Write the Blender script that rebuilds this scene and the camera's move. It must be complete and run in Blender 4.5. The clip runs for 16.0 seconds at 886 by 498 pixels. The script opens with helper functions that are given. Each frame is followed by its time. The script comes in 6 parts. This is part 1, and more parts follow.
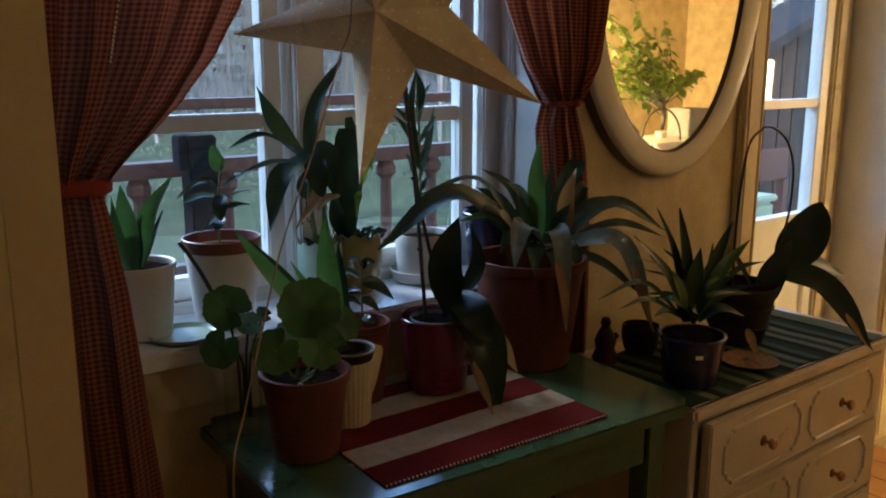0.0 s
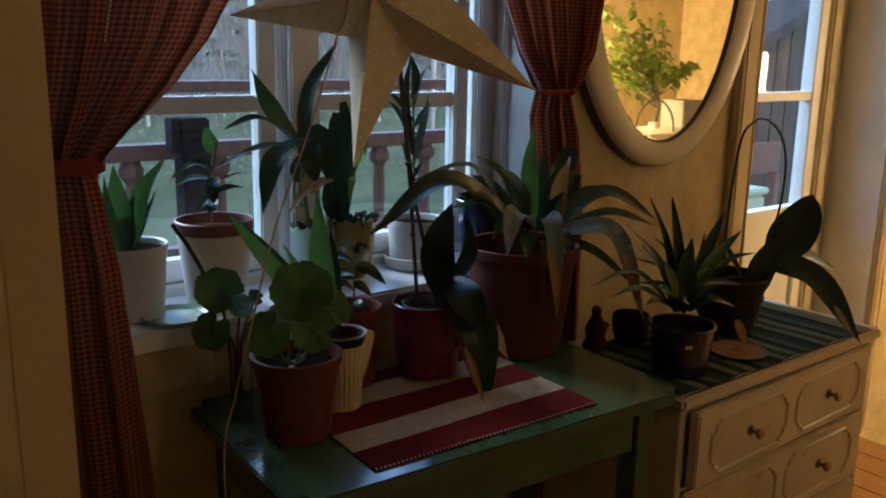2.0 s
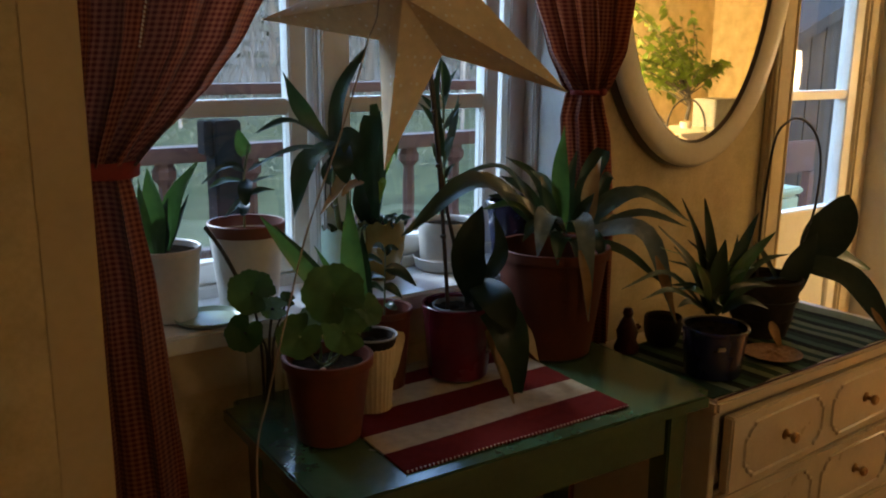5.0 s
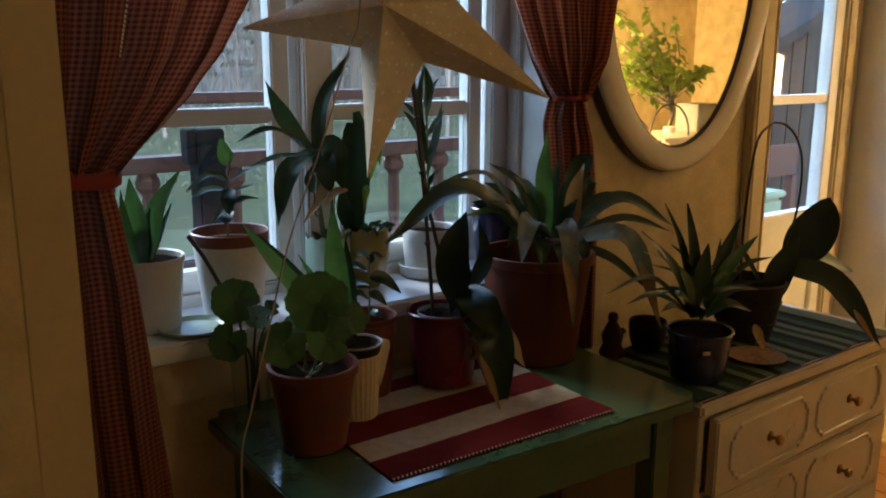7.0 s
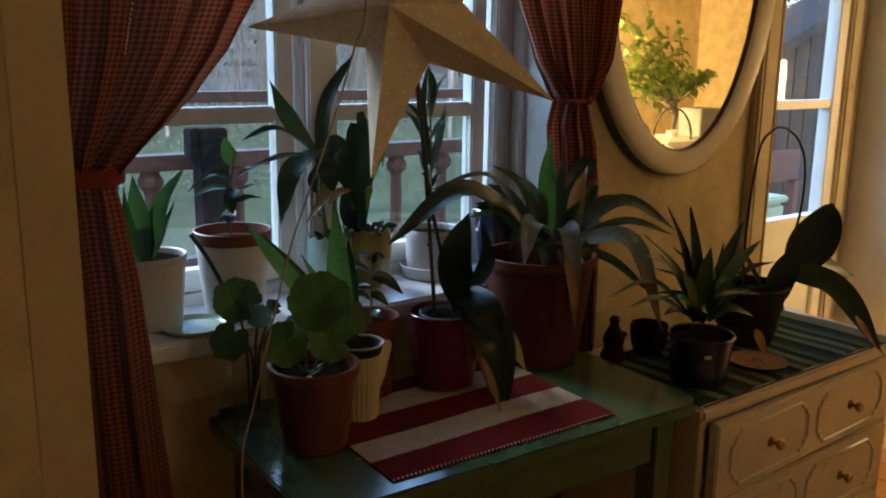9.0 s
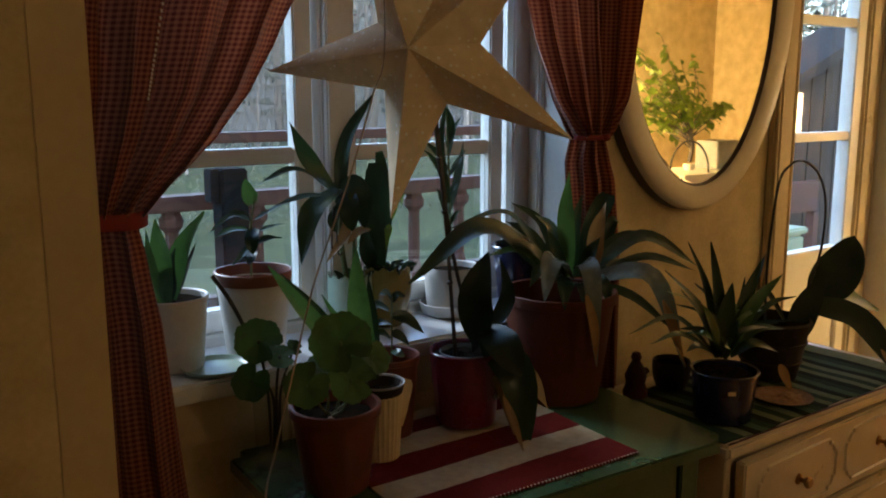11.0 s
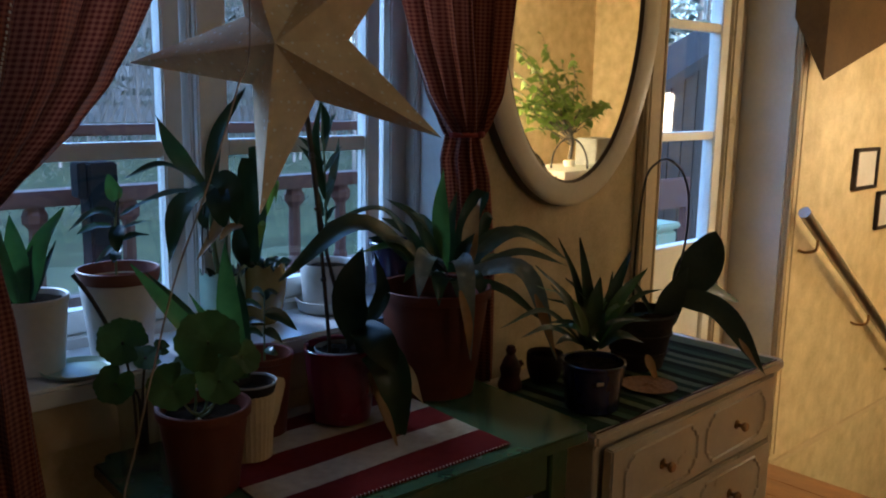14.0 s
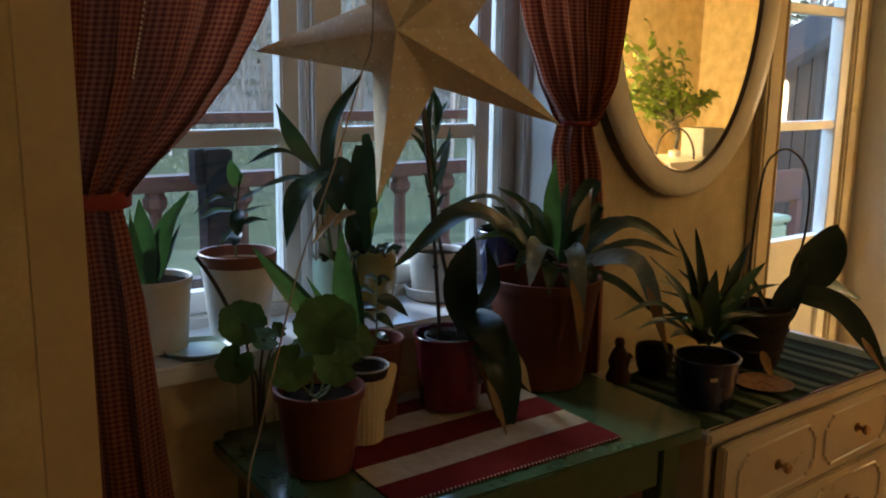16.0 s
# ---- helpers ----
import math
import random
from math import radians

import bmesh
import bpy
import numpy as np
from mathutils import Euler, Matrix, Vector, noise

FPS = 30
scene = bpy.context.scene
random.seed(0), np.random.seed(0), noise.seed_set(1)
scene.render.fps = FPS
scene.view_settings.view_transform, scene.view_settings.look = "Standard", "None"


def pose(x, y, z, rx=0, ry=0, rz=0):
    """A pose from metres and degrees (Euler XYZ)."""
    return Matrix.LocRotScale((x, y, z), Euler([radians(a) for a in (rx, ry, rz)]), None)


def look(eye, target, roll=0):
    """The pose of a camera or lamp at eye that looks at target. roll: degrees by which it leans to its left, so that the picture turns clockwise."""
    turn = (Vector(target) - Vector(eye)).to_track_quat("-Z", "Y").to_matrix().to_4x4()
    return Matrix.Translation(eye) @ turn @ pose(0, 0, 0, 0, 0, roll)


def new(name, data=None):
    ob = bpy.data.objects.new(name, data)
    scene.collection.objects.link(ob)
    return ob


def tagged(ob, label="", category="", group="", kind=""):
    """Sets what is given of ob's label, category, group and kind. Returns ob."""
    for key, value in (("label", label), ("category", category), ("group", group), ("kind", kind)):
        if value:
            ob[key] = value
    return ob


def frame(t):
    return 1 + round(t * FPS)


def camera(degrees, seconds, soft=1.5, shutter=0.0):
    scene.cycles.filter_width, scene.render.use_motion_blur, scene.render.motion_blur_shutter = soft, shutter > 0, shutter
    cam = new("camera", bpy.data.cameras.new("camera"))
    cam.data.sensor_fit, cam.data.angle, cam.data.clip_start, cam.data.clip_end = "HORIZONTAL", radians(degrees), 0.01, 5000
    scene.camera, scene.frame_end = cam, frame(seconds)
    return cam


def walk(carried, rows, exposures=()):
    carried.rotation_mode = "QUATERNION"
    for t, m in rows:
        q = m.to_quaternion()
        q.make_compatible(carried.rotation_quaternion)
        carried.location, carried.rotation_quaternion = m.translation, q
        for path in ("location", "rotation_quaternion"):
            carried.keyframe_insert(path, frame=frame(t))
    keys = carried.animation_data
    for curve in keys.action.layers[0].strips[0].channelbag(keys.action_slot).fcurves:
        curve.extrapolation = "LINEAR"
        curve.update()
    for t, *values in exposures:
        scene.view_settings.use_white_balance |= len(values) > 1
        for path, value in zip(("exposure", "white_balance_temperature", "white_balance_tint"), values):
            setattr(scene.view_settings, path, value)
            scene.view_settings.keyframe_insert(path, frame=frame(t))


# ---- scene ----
cam = camera(53.8, 16.0, soft=2.0)
PATH = [
    (0, (0.002, -0.002, 1.407), (1.196, 1.547, 0.99), 0.1),
    (0.5, (0.014, -0.007, 1.407), (1.254, 1.505, 0.988), 0.4),
    (1, (0.014, -0.007, 1.408), (1.299, 1.463, 0.973), 0.9),
    (1.5, (0.01, -0.005, 1.407), (1.272, 1.486, 0.979), 0.8),
    (2, (-0.002, -0.003, 1.402), (1.205, 1.53, 0.96), 1.1),
    (2.5, (-0.006, 0.003, 1.401), (1.171, 1.556, 0.953), 1.1),
    (3, (-0.005, 0.003, 1.403), (1.164, 1.563, 0.955), 1.0),
    (3.5, (-0.005, -0.001, 1.405), (1.152, 1.569, 0.958), 0.7),
    (4, (-0.003, -0.001, 1.405), (1.155, 1.567, 0.958), 0.7),
    (6.5, (-0.004, 0.001, 1.407), (1.142, 1.582, 0.974), 0.4),
    (7, (0.0, -0.004, 1.406), (1.18, 1.554, 0.978), 0.2),
    (7.5, (0.022, -0.016, 1.408), (1.294, 1.468, 0.987), 0.7),
    (8, (0.025, -0.018, 1.407), (1.325, 1.443, 0.989), 0.9),
    (8.5, (0.015, -0.015, 1.41), (1.26, 1.493, 0.99), 0.9),
    (9, (-0.002, -0.002, 1.405), (1.176, 1.557, 0.981), 0.8),
    (9.5, (-0.005, 0.003, 1.409), (1.142, 1.585, 0.979), 0.6),
    (12, (-0.006, -0.003, 1.413), (1.168, 1.588, 1.116), 0.0),
    (12.5, (-0.003, -0.007, 1.411), (1.215, 1.55, 1.104), 0.5),
    (13, (0.004, -0.005, 1.413), (1.268, 1.512, 1.096), 0.6),
    (13.5, (0.011, -0.017, 1.415), (1.338, 1.441, 1.076), 0.7),
    (14, (0.016, -0.022, 1.417), (1.363, 1.412, 1.06), 1.0),
    (14.5, (0.013, -0.019, 1.415), (1.332, 1.438, 1.047), 0.9),
    (15, (0.006, -0.011, 1.416), (1.266, 1.496, 1.043), 0.6),
    (15.5, (-0.002, -0.002, 1.412), (1.209, 1.544, 1.035), 0.8),
    (16, (-0.006, 0.004, 1.412), (1.174, 1.574, 1.029), 0.8),
]
walk(cam, [(t, look(eye, target, roll)) for t, eye, target, roll in PATH], [(0.0, 3.89, 5650, 10), (0.5, 3.89, 5650, 10), (1.0, 3.72, 5500, 10), (2.0, 3.78, 5800, 10), (4.0, 3.92, 6150, 10), (7.0, 3.97, 6150, 10), (8.0, 3.67, 5400, 10), (8.5, 3.72, 5050, 10), (9.0, 3.92, 6000, 10), (9.6, 3.95, 6200, 10), (12.0, 3.74, 6250, 10), (13.0, 3.77, 5700, 10), (13.5, 3.56, 5600, 10), (14.0, 3.48, 4750, 10), (15.0, 3.62, 4700, 10), (15.6, 3.82, 5600, 10), (16.0, 3.90, 6050, 10)])

# ---- light ----
world = bpy.data.worlds.new("dusk")
scene.world = world
world.use_nodes = True
wn = world.node_tree.nodes
sky = wn.new("ShaderNodeTexSky")
sky.sky_type, sky.sun_disc = "NISHITA", False
sky.sun_elevation, sky.sun_rotation = radians(30), radians(200)
sky.air_density, sky.dust_density, sky.ozone_density = 1.0, 2.0, 2.0
world.node_tree.links.new(sky.outputs[0], wn["Background"].inputs[0])
wn["Background"].inputs[1].default_value = 0.098
sun = new("sun", bpy.data.lights.new("sun", "SUN"))
sun.data.energy, sun.data.angle, sun.data.color = 0.32, radians(25), (0.8, 0.9, 1.0)
sun.matrix_world = look((-3, 20, 12), (1, 2, 0))


# ---- materials ----
def material(name, low, high, rough=0.6, scale=12.0, fine=120.0, bump=0.15, metal=0.0, coat=0.0, through_light=0.0, stretch=(1, 1, 1), random_shade=0.0, spec=0.5, dots=0.0):
    """Colour between low and high by noise at two scales, with bump and uneven gloss."""
    m = bpy.data.materials.new(name)
    m.use_nodes = True
    n, l = m.node_tree.nodes, m.node_tree.links
    b = n["Principled BSDF"]
    co = n.new("ShaderNodeTexCoord")
    mp = n.new("ShaderNodeMapping")
    mp.inputs["Scale"].default_value = stretch
    l.new(co.outputs["Object"], mp.inputs[0])
    a, f = n.new("ShaderNodeTexNoise"), n.new("ShaderNodeTexNoise")
    a.inputs["Scale"].default_value, f.inputs["Scale"].default_value = scale, fine
    a.inputs["Detail"].default_value = 4
    for t in (a, f):
        l.new(mp.outputs[0], t.inputs["Vector"])
    mx = n.new("ShaderNodeMath")
    mx.operation = "MULTIPLY_ADD"
    mx.inputs[1].default_value = 0.35
    l.new(f.outputs["Fac"], mx.inputs[0])
    l.new(a.outputs["Fac"], mx.inputs[2])
    rp = n.new("ShaderNodeValToRGB")
    rp.color_ramp.elements[0].position, rp.color_ramp.elements[1].position = 0.42, 0.95
    rp.color_ramp.elements[0].color, rp.color_ramp.elements[1].color = (*low, 1), (*high, 1)
    l.new(mx.outputs[0], rp.inputs[0])
    colour = rp.outputs[0]
    if random_shade:
        oi = n.new("ShaderNodeObjectInfo")
        hs = n.new("ShaderNodeHueSaturation")
        mr = n.new("ShaderNodeMapRange")
        mr.inputs[3].default_value, mr.inputs[4].default_value = 1 - random_shade, 1 + random_shade
        l.new(oi.outputs["Random"], mr.inputs[0])
        l.new(mr.outputs[0], hs.inputs["Value"])
        l.new(colour, hs.inputs["Color"])
        colour = hs.outputs[0]
    if dots:
        # a punched pattern of small round marks, lightened for daylight through the holes
        vo, ms2, mc = n.new("ShaderNodeTexVoronoi"), n.new("ShaderNodeMapRange"), n.new("ShaderNodeMix")
        vo.inputs["Scale"].default_value = dots
        vo.inputs["Randomness"].default_value = 0.35
        ms2.inputs[1].default_value, ms2.inputs[2].default_value, ms2.inputs[3].default_value, ms2.inputs[4].default_value = 0.16, 0.24, 0.75, 0.0
        mc.data_type = "RGBA"
        mc.inputs["B"].default_value = (0.92, 0.92, 0.90, 1)
        l.new(mp.outputs[0], vo.inputs["Vector"])
        l.new(vo.outputs["Distance"], ms2.inputs[0])
        l.new(ms2.outputs[0], mc.inputs["Factor"])
        l.new(colour, mc.inputs["A"])
        colour = mc.outputs["Result"]
    l.new(colour, b.inputs["Base Color"])
    rr = n.new("ShaderNodeMapRange")
    rr.inputs[3].default_value, rr.inputs[4].default_value = max(0.03, rough - 0.1), min(1, rough + 0.12)
    l.new(a.outputs["Fac"], rr.inputs[0])
    l.new(rr.outputs[0], b.inputs["Roughness"])
    b.inputs["Metallic"].default_value = metal
    b.inputs["Specular IOR Level"].default_value = spec
    b.inputs["Coat Weight"].default_value = coat
    b.inputs["Coat Roughness"].default_value = 0.15
    if bump:
        bp = n.new("ShaderNodeBump")
        bp.inputs["Strength"].default_value, bp.inputs["Distance"].default_value = bump, 0.004
        l.new(mx.outputs[0], bp.inputs["Height"])
        l.new(bp.outputs[0], b.inputs["Normal"])
    if through_light:
        tr, ms = n.new("ShaderNodeBsdfTranslucent"), n.new("ShaderNodeMixShader")
        l.new(colour, tr.inputs[0])
        ms.inputs[0].default_value = through_light
        l.new(b.outputs[0], ms.inputs[1])
        l.new(tr.outputs[0], ms.inputs[2])
        l.new(ms.outputs[0], n["Material Output"].inputs[0])
    return m


def gingham(name, thread, ground, size):
    """Woven check on the cloth's own UV, in metres: warp and weft stripes that cross."""
    m = bpy.data.materials.new(name)
    m.use_nodes = True
    n, l = m.node_tree.nodes, m.node_tree.links
    b = n["Principled BSDF"]
    uv = n.new("ShaderNodeUVMap")
    sep = n.new("ShaderNodeSeparateXYZ")
    l.new(uv.outputs[0], sep.inputs[0])
    waves = []
    for axis in ("X", "Y"):
        mu, si, mr = n.new("ShaderNodeMath"), n.new("ShaderNodeMath"), n.new("ShaderNodeMapRange")
        mu.operation, si.operation = "MULTIPLY", "SINE"
        mu.inputs[1].default_value = 2 * math.pi / size
        mr.interpolation_type = "SMOOTHSTEP"
        mr.inputs[1].default_value, mr.inputs[2].default_value = -0.5, 0.6
        l.new(sep.outputs[axis], mu.inputs[0])
        l.new(mu.outputs[0], si.inputs[0])
        l.new(si.outputs[0], mr.inputs[0])
        waves.append(mr)
    both = n.new("ShaderNodeMath")
    both.operation = "ADD"
    l.new(waves[0].outputs[0], both.inputs[0])
    l.new(waves[1].outputs[0], both.inputs[1])
    half = n.new("ShaderNodeMath")
    half.operation = "MULTIPLY"
    half.inputs[1].default_value = 0.5
    l.new(both.outputs[0], half.inputs[0])
    mx = n.new("ShaderNodeMix")
    mx.data_type = "RGBA"
    mx.inputs["A"].default_value, mx.inputs["B"].default_value = (*thread, 1), (*ground, 1)
    l.new(half.outputs[0], mx.inputs["Factor"])
    no = n.new("ShaderNodeTexNoise")
    no.inputs["Scale"].default_value = 9
    hs, mr = n.new("ShaderNodeHueSaturation"), n.new("ShaderNodeMapRange")
    mr.inputs[3].default_value, mr.inputs[4].default_value = 0.75, 1.2
    l.new(no.outputs["Fac"], mr.inputs[0])
    l.new(mr.outputs[0], hs.inputs["Value"])
    l.new(mx.outputs["Result"], hs.inputs["Color"])
    l.new(hs.outputs[0], b.inputs["Base Color"])
    b.inputs["Roughness"].default_value = 0.9
    b.inputs["Sheen Weight"].default_value = 0.2
    tr, ms = n.new("ShaderNodeBsdfTranslucent"), n.new("ShaderNodeMixShader")
    l.new(hs.outputs[0], tr.inputs[0])
    ms.inputs[0].default_value = 0.25
    l.new(b.outputs[0], ms.inputs[1])
    l.new(tr.outputs[0], ms.inputs[2])
    l.new(ms.outputs[0], n["Material Output"].inputs[0])
    return m


def striped(name, axis, stripes, noise_amount=0.3, weave=900.0):
    """Woven stripes across one object axis: stripes are (start in metres, colour), over a rib weave."""
    m = bpy.data.materials.new(name)
    m.use_nodes = True
    n, l = m.node_tree.nodes, m.node_tree.links
    b = n["Principled BSDF"]
    co, sep = n.new("ShaderNodeTexCoord"), n.new("ShaderNodeSeparateXYZ")
    l.new(co.outputs["Object"], sep.inputs[0])
    wob = n.new("ShaderNodeTexNoise")
    wob.inputs["Scale"].default_value = 40
    l.new(co.outputs["Object"], wob.inputs["Vector"])
    ad = n.new("ShaderNodeMath")
    ad.operation = "MULTIPLY_ADD"
    ad.inputs[1].default_value = 0.004
    l.new(wob.outputs["Fac"], ad.inputs[0])
    l.new(sep.outputs[axis], ad.inputs[2])
    lo, hi = stripes[0][0], stripes[-1][0] + 0.05
    mr = n.new("ShaderNodeMapRange")
    mr.inputs[1].default_value, mr.inputs[2].default_value = lo, hi
    l.new(ad.outputs[0], mr.inputs[0])
    rp = n.new("ShaderNodeValToRGB")
    rp.color_ramp.interpolation = "CONSTANT"
    for i, (s, c) in enumerate(stripes):
        p = (s - lo) / (hi - lo)
        e = rp.color_ramp.elements[0] if i == 0 else (rp.color_ramp.elements[1] if i == 1 else rp.color_ramp.elements.new(p))
        e.position, e.color = p, (*c, 1)
    l.new(mr.outputs[0], rp.inputs[0])
    no = n.new("ShaderNodeTexNoise")
    no.inputs["Scale"].default_value, no.inputs["Detail"].default_value = 60, 5
    l.new(co.outputs["Object"], no.inputs["Vector"])
    hs, m2 = n.new("ShaderNodeHueSaturation"), n.new("ShaderNodeMapRange")
    m2.inputs[3].default_value, m2.inputs[4].default_value = 1 - noise_amount, 1 + noise_amount
    l.new(no.outputs["Fac"], m2.inputs[0])
    l.new(m2.outputs[0], hs.inputs["Value"])
    l.new(rp.outputs[0], hs.inputs["Color"])
    l.new(hs.outputs[0], b.inputs["Base Color"])
    b.inputs["Roughness"].default_value = 0.95
    b.inputs["Specular IOR Level"].default_value = 0.08
    wv = n.new("ShaderNodeTexWave")
    wv.bands_direction = "X"
    wv.inputs["Scale"].default_value = weave / 6.28
    l.new(co.outputs["Object"], wv.inputs["Vector"])
    bp = n.new("ShaderNodeBump")
    bp.inputs["Strength"].default_value, bp.inputs["Distance"].default_value = 0.4, 0.002
    l.new(wv.outputs["Fac"], bp.inputs["Height"])
    l.new(bp.outputs[0], b.inputs["Normal"])
    return m


def pane_glass(name, gloss=0.06):
    m = bpy.data.materials.new(name)
    m.use_nodes = True
    n, l = m.node_tree.nodes, m.node_tree.links
    tr, gl, ms = n.new("ShaderNodeBsdfTransparent"), n.new("ShaderNodeBsdfGlossy"), n.new("ShaderNodeMixShader")
    lw, pw, ma = n.new("ShaderNodeLayerWeight"), n.new("ShaderNodeMath"), n.new("ShaderNodeMath")
    lw.inputs[0].default_value = 0.5
    pw.operation, ma.operation = "POWER", "MULTIPLY_ADD"
    pw.inputs[1].default_value = 5.0
    ma.inputs[1].default_value, ma.inputs[2].default_value = 0.9, 0.04
    l.new(lw.outputs["Facing"], pw.inputs[0])
    l.new(pw.outputs[0], ma.inputs[0])
    gl.inputs["Roughness"].default_value = 0.02
    tr.inputs[0].default_value = (0.96, 0.98, 0.98, 1)
    l.new(ma.outputs[0], ms.inputs[0])
    l.new(tr.outputs[0], ms.inputs[1])
    l.new(gl.outputs[0], ms.inputs[2])
    l.new(ms.outputs[0], n["Material Output"].inputs[0])
    return m


def glow(name, colour, strength):
    m = bpy.data.materials.new(name)
    m.use_nodes = True
    b = m.node_tree.nodes["Principled BSDF"]
    b.inputs["Base Color"].default_value = (*colour, 1)
    b.inputs["Emission Color"].default_value = (*colour, 1)
    b.inputs["Emission Strength"].default_value = strength
    return m


WALL = material("yellow_wallpaper", (0.44, 0.35, 0.18), (0.67, 0.55, 0.32), 0.75, 13, 110, 0.14)
JAMB = material("yellow_painted_timber", (0.46, 0.36, 0.20), (0.60, 0.48, 0.28), 0.6, 5, 60, 0.08)
WHITE = material("white_painted_wood", (0.62, 0.61, 0.57), (0.76, 0.75, 0.71), 0.4, 6, 70, 0.06)
CREAM = material("cream_painted_wood", (0.48, 0.41, 0.29), (0.62, 0.54, 0.41), 0.30, 8, 80, 0.08)
MIRROR_FRAME = material("cream_glossy_frame", (0.56, 0.50, 0.38), (0.68, 0.62, 0.49), 0.35, 6, 60, 0.05)
SILL = material("glossy_white_sill", (0.60, 0.62, 0.62), (0.74, 0.76, 0.76), 0.22, 5, 60, 0.04)
CEIL = material("white_ceiling", (0.66, 0.64, 0.58), (0.76, 0.74, 0.68), 0.8, 3, 40, 0.05)
PINE = material("pine_floor", (0.27, 0.12, 0.035), (0.42, 0.21, 0.07), 0.35, 5, 40, 0.08, stretch=(6, 1, 1), random_shade=0.15)
GREEN_PAINT = material("green_table_paint", (0.036, 0.076, 0.034), (0.060, 0.112, 0.053), 0.22, 7, 90, 0.05, coat=0.3)
TERRACOTTA = material("terracotta_plastic", (0.095, 0.022, 0.012), (0.15, 0.038, 0.02), 0.42, 9, 100, 0.06)
BIG_TERRACOTTA = material("terracotta_clay", (0.066, 0.015, 0.006), (0.112, 0.026, 0.010), 0.6, 7, 90, 0.12, spec=0.25)
BROWN_PLASTIC = material("brown_plastic", (0.15, 0.05, 0.03), (0.21, 0.075, 0.05), 0.4, 9, 100, 0.04)
RED_GLAZE = material("dark_pink_glaze", (0.10, 0.007, 0.018), (0.15, 0.013, 0.03), 0.25, 6, 60, 0.04, coat=0.4)
WHITE_GLAZE = material("white_pot", (0.52, 0.49, 0.44), (0.66, 0.63, 0.58), 0.4, 6, 70, 0.05)
MUSTARD = material("mustard_glaze", (0.22, 0.18, 0.05), (0.33, 0.27, 0.09), 0.18, 10, 60, 0.05, coat=0.6)
PALE_GREEN = material("pale_green_glaze", (0.30, 0.40, 0.30), (0.42, 0.52, 0.40), 0.3, 10, 60, 0.05)
NAVY = material("navy_glaze", (0.009, 0.011, 0.036), (0.018, 0.021, 0.06), 0.22, 7, 60, 0.04, coat=0.5)
WICKER = material("ivory_knit", (0.50, 0.40, 0.24), (0.66, 0.55, 0.36), 0.75, 20, 150, 0.3)
SOIL = material("potting_soil", (0.005, 0.004, 0.003), (0.022, 0.016, 0.011), 1.0, 40, 160, 0.8, spec=0.0)
BASKET = material("dark_basket", (0.012, 0.008, 0.006), (0.032, 0.022, 0.015), 0.75, 40, 120, 0.5, spec=0.2)
WIRE = material("black_wire", (0.010, 0.009, 0.008), (0.02, 0.018, 0.016), 0.4, 20, 90, 0.05)
STICK = material("dark_flower_spike", (0.02, 0.014, 0.01), (0.05, 0.035, 0.02), 0.6, 30, 120, 0.3)
STEM = material("green_stem", (0.06, 0.09, 0.025), (0.12, 0.15, 0.05), 0.5, 20, 90, 0.1)
DEEP_LEAF = material("deep_green_leaf", (0.008, 0.021, 0.008), (0.022, 0.048, 0.015), 0.36, 14, 60, 0.08, through_light=0.12, random_shade=0.2, spec=0.4)
DULL_LEAF = material("dull_leathery_leaf", (0.008, 0.016, 0.008), (0.020, 0.032, 0.014), 0.55, 10, 60, 0.1, through_light=0.05, random_shade=0.15, spec=0.22)
MID_LEAF = material("green_leaf", (0.032, 0.08, 0.016), (0.07, 0.145, 0.032), 0.38, 14, 70, 0.1, through_light=0.3, random_shade=0.2)
PALE_LEAF = material("grey_green_leaf", (0.045, 0.078, 0.058), (0.095, 0.135, 0.10), 0.2, 18, 70, 0.08, through_light=0.15, random_shade=0.15)
# window light on upturned bromeliad leaves, put in as a lighter grey
SKYLIT_LEAF = material("skylit_leaf", (0.10, 0.13, 0.11), (0.19, 0.22, 0.19), 0.25, 18, 70, 0.06, through_light=0.2)
SPRING_LEAF = material("fresh_green_leaf", (0.10, 0.165, 0.016), (0.19, 0.26, 0.032), 0.42, 14, 60, 0.08, through_light=0.35, random_shade=0.2)
GERANIUM = material("downy_green_leaf", (0.028, 0.064, 0.010), (0.060, 0.105, 0.018), 0.65, 20, 120, 0.2, through_light=0.25, random_shade=0.15)
# for yellowed leaves, and for lamplight laid on green leaves as colour
DRY_LIT_LEAF = material("dry_and_lamplit_leaf", (0.20, 0.105, 0.03), (0.33, 0.19, 0.06), 0.5, 18, 80, 0.1, through_light=0.2)
PAPER = material("white_paper", (0.66, 0.53, 0.33), (0.84, 0.70, 0.46), 0.7, 35, 90, 0.06, through_light=0.22, dots=70.0)
CORD = material("pale_cord", (0.26, 0.20, 0.14), (0.38, 0.31, 0.23), 0.55, 30, 150, 0.1)
RED_BAND = material("red_tieback", (0.15, 0.009, 0.006), (0.23, 0.015, 0.009), 0.7, 20, 160, 0.2)
BRASS = material("aged_brass", (0.24, 0.15, 0.06), (0.36, 0.23, 0.10), 0.3, 30, 90, 0.05, metal=1.0)
STEEL = material("brushed_steel", (0.42, 0.42, 0.42), (0.56, 0.56, 0.56), 0.3, 20, 90, 0.03, metal=1.0)
GINGHAM = gingham("red_gingham", (0.10, 0.008, 0.004), (0.31, 0.105, 0.05), 0.0088)
GLASS = pane_glass("window_glass")
RED_PAINT = material("falun_red_paint", (0.045, 0.018, 0.016), (0.085, 0.032, 0.028), 0.55, 8, 60, 0.2, spec=0.4)
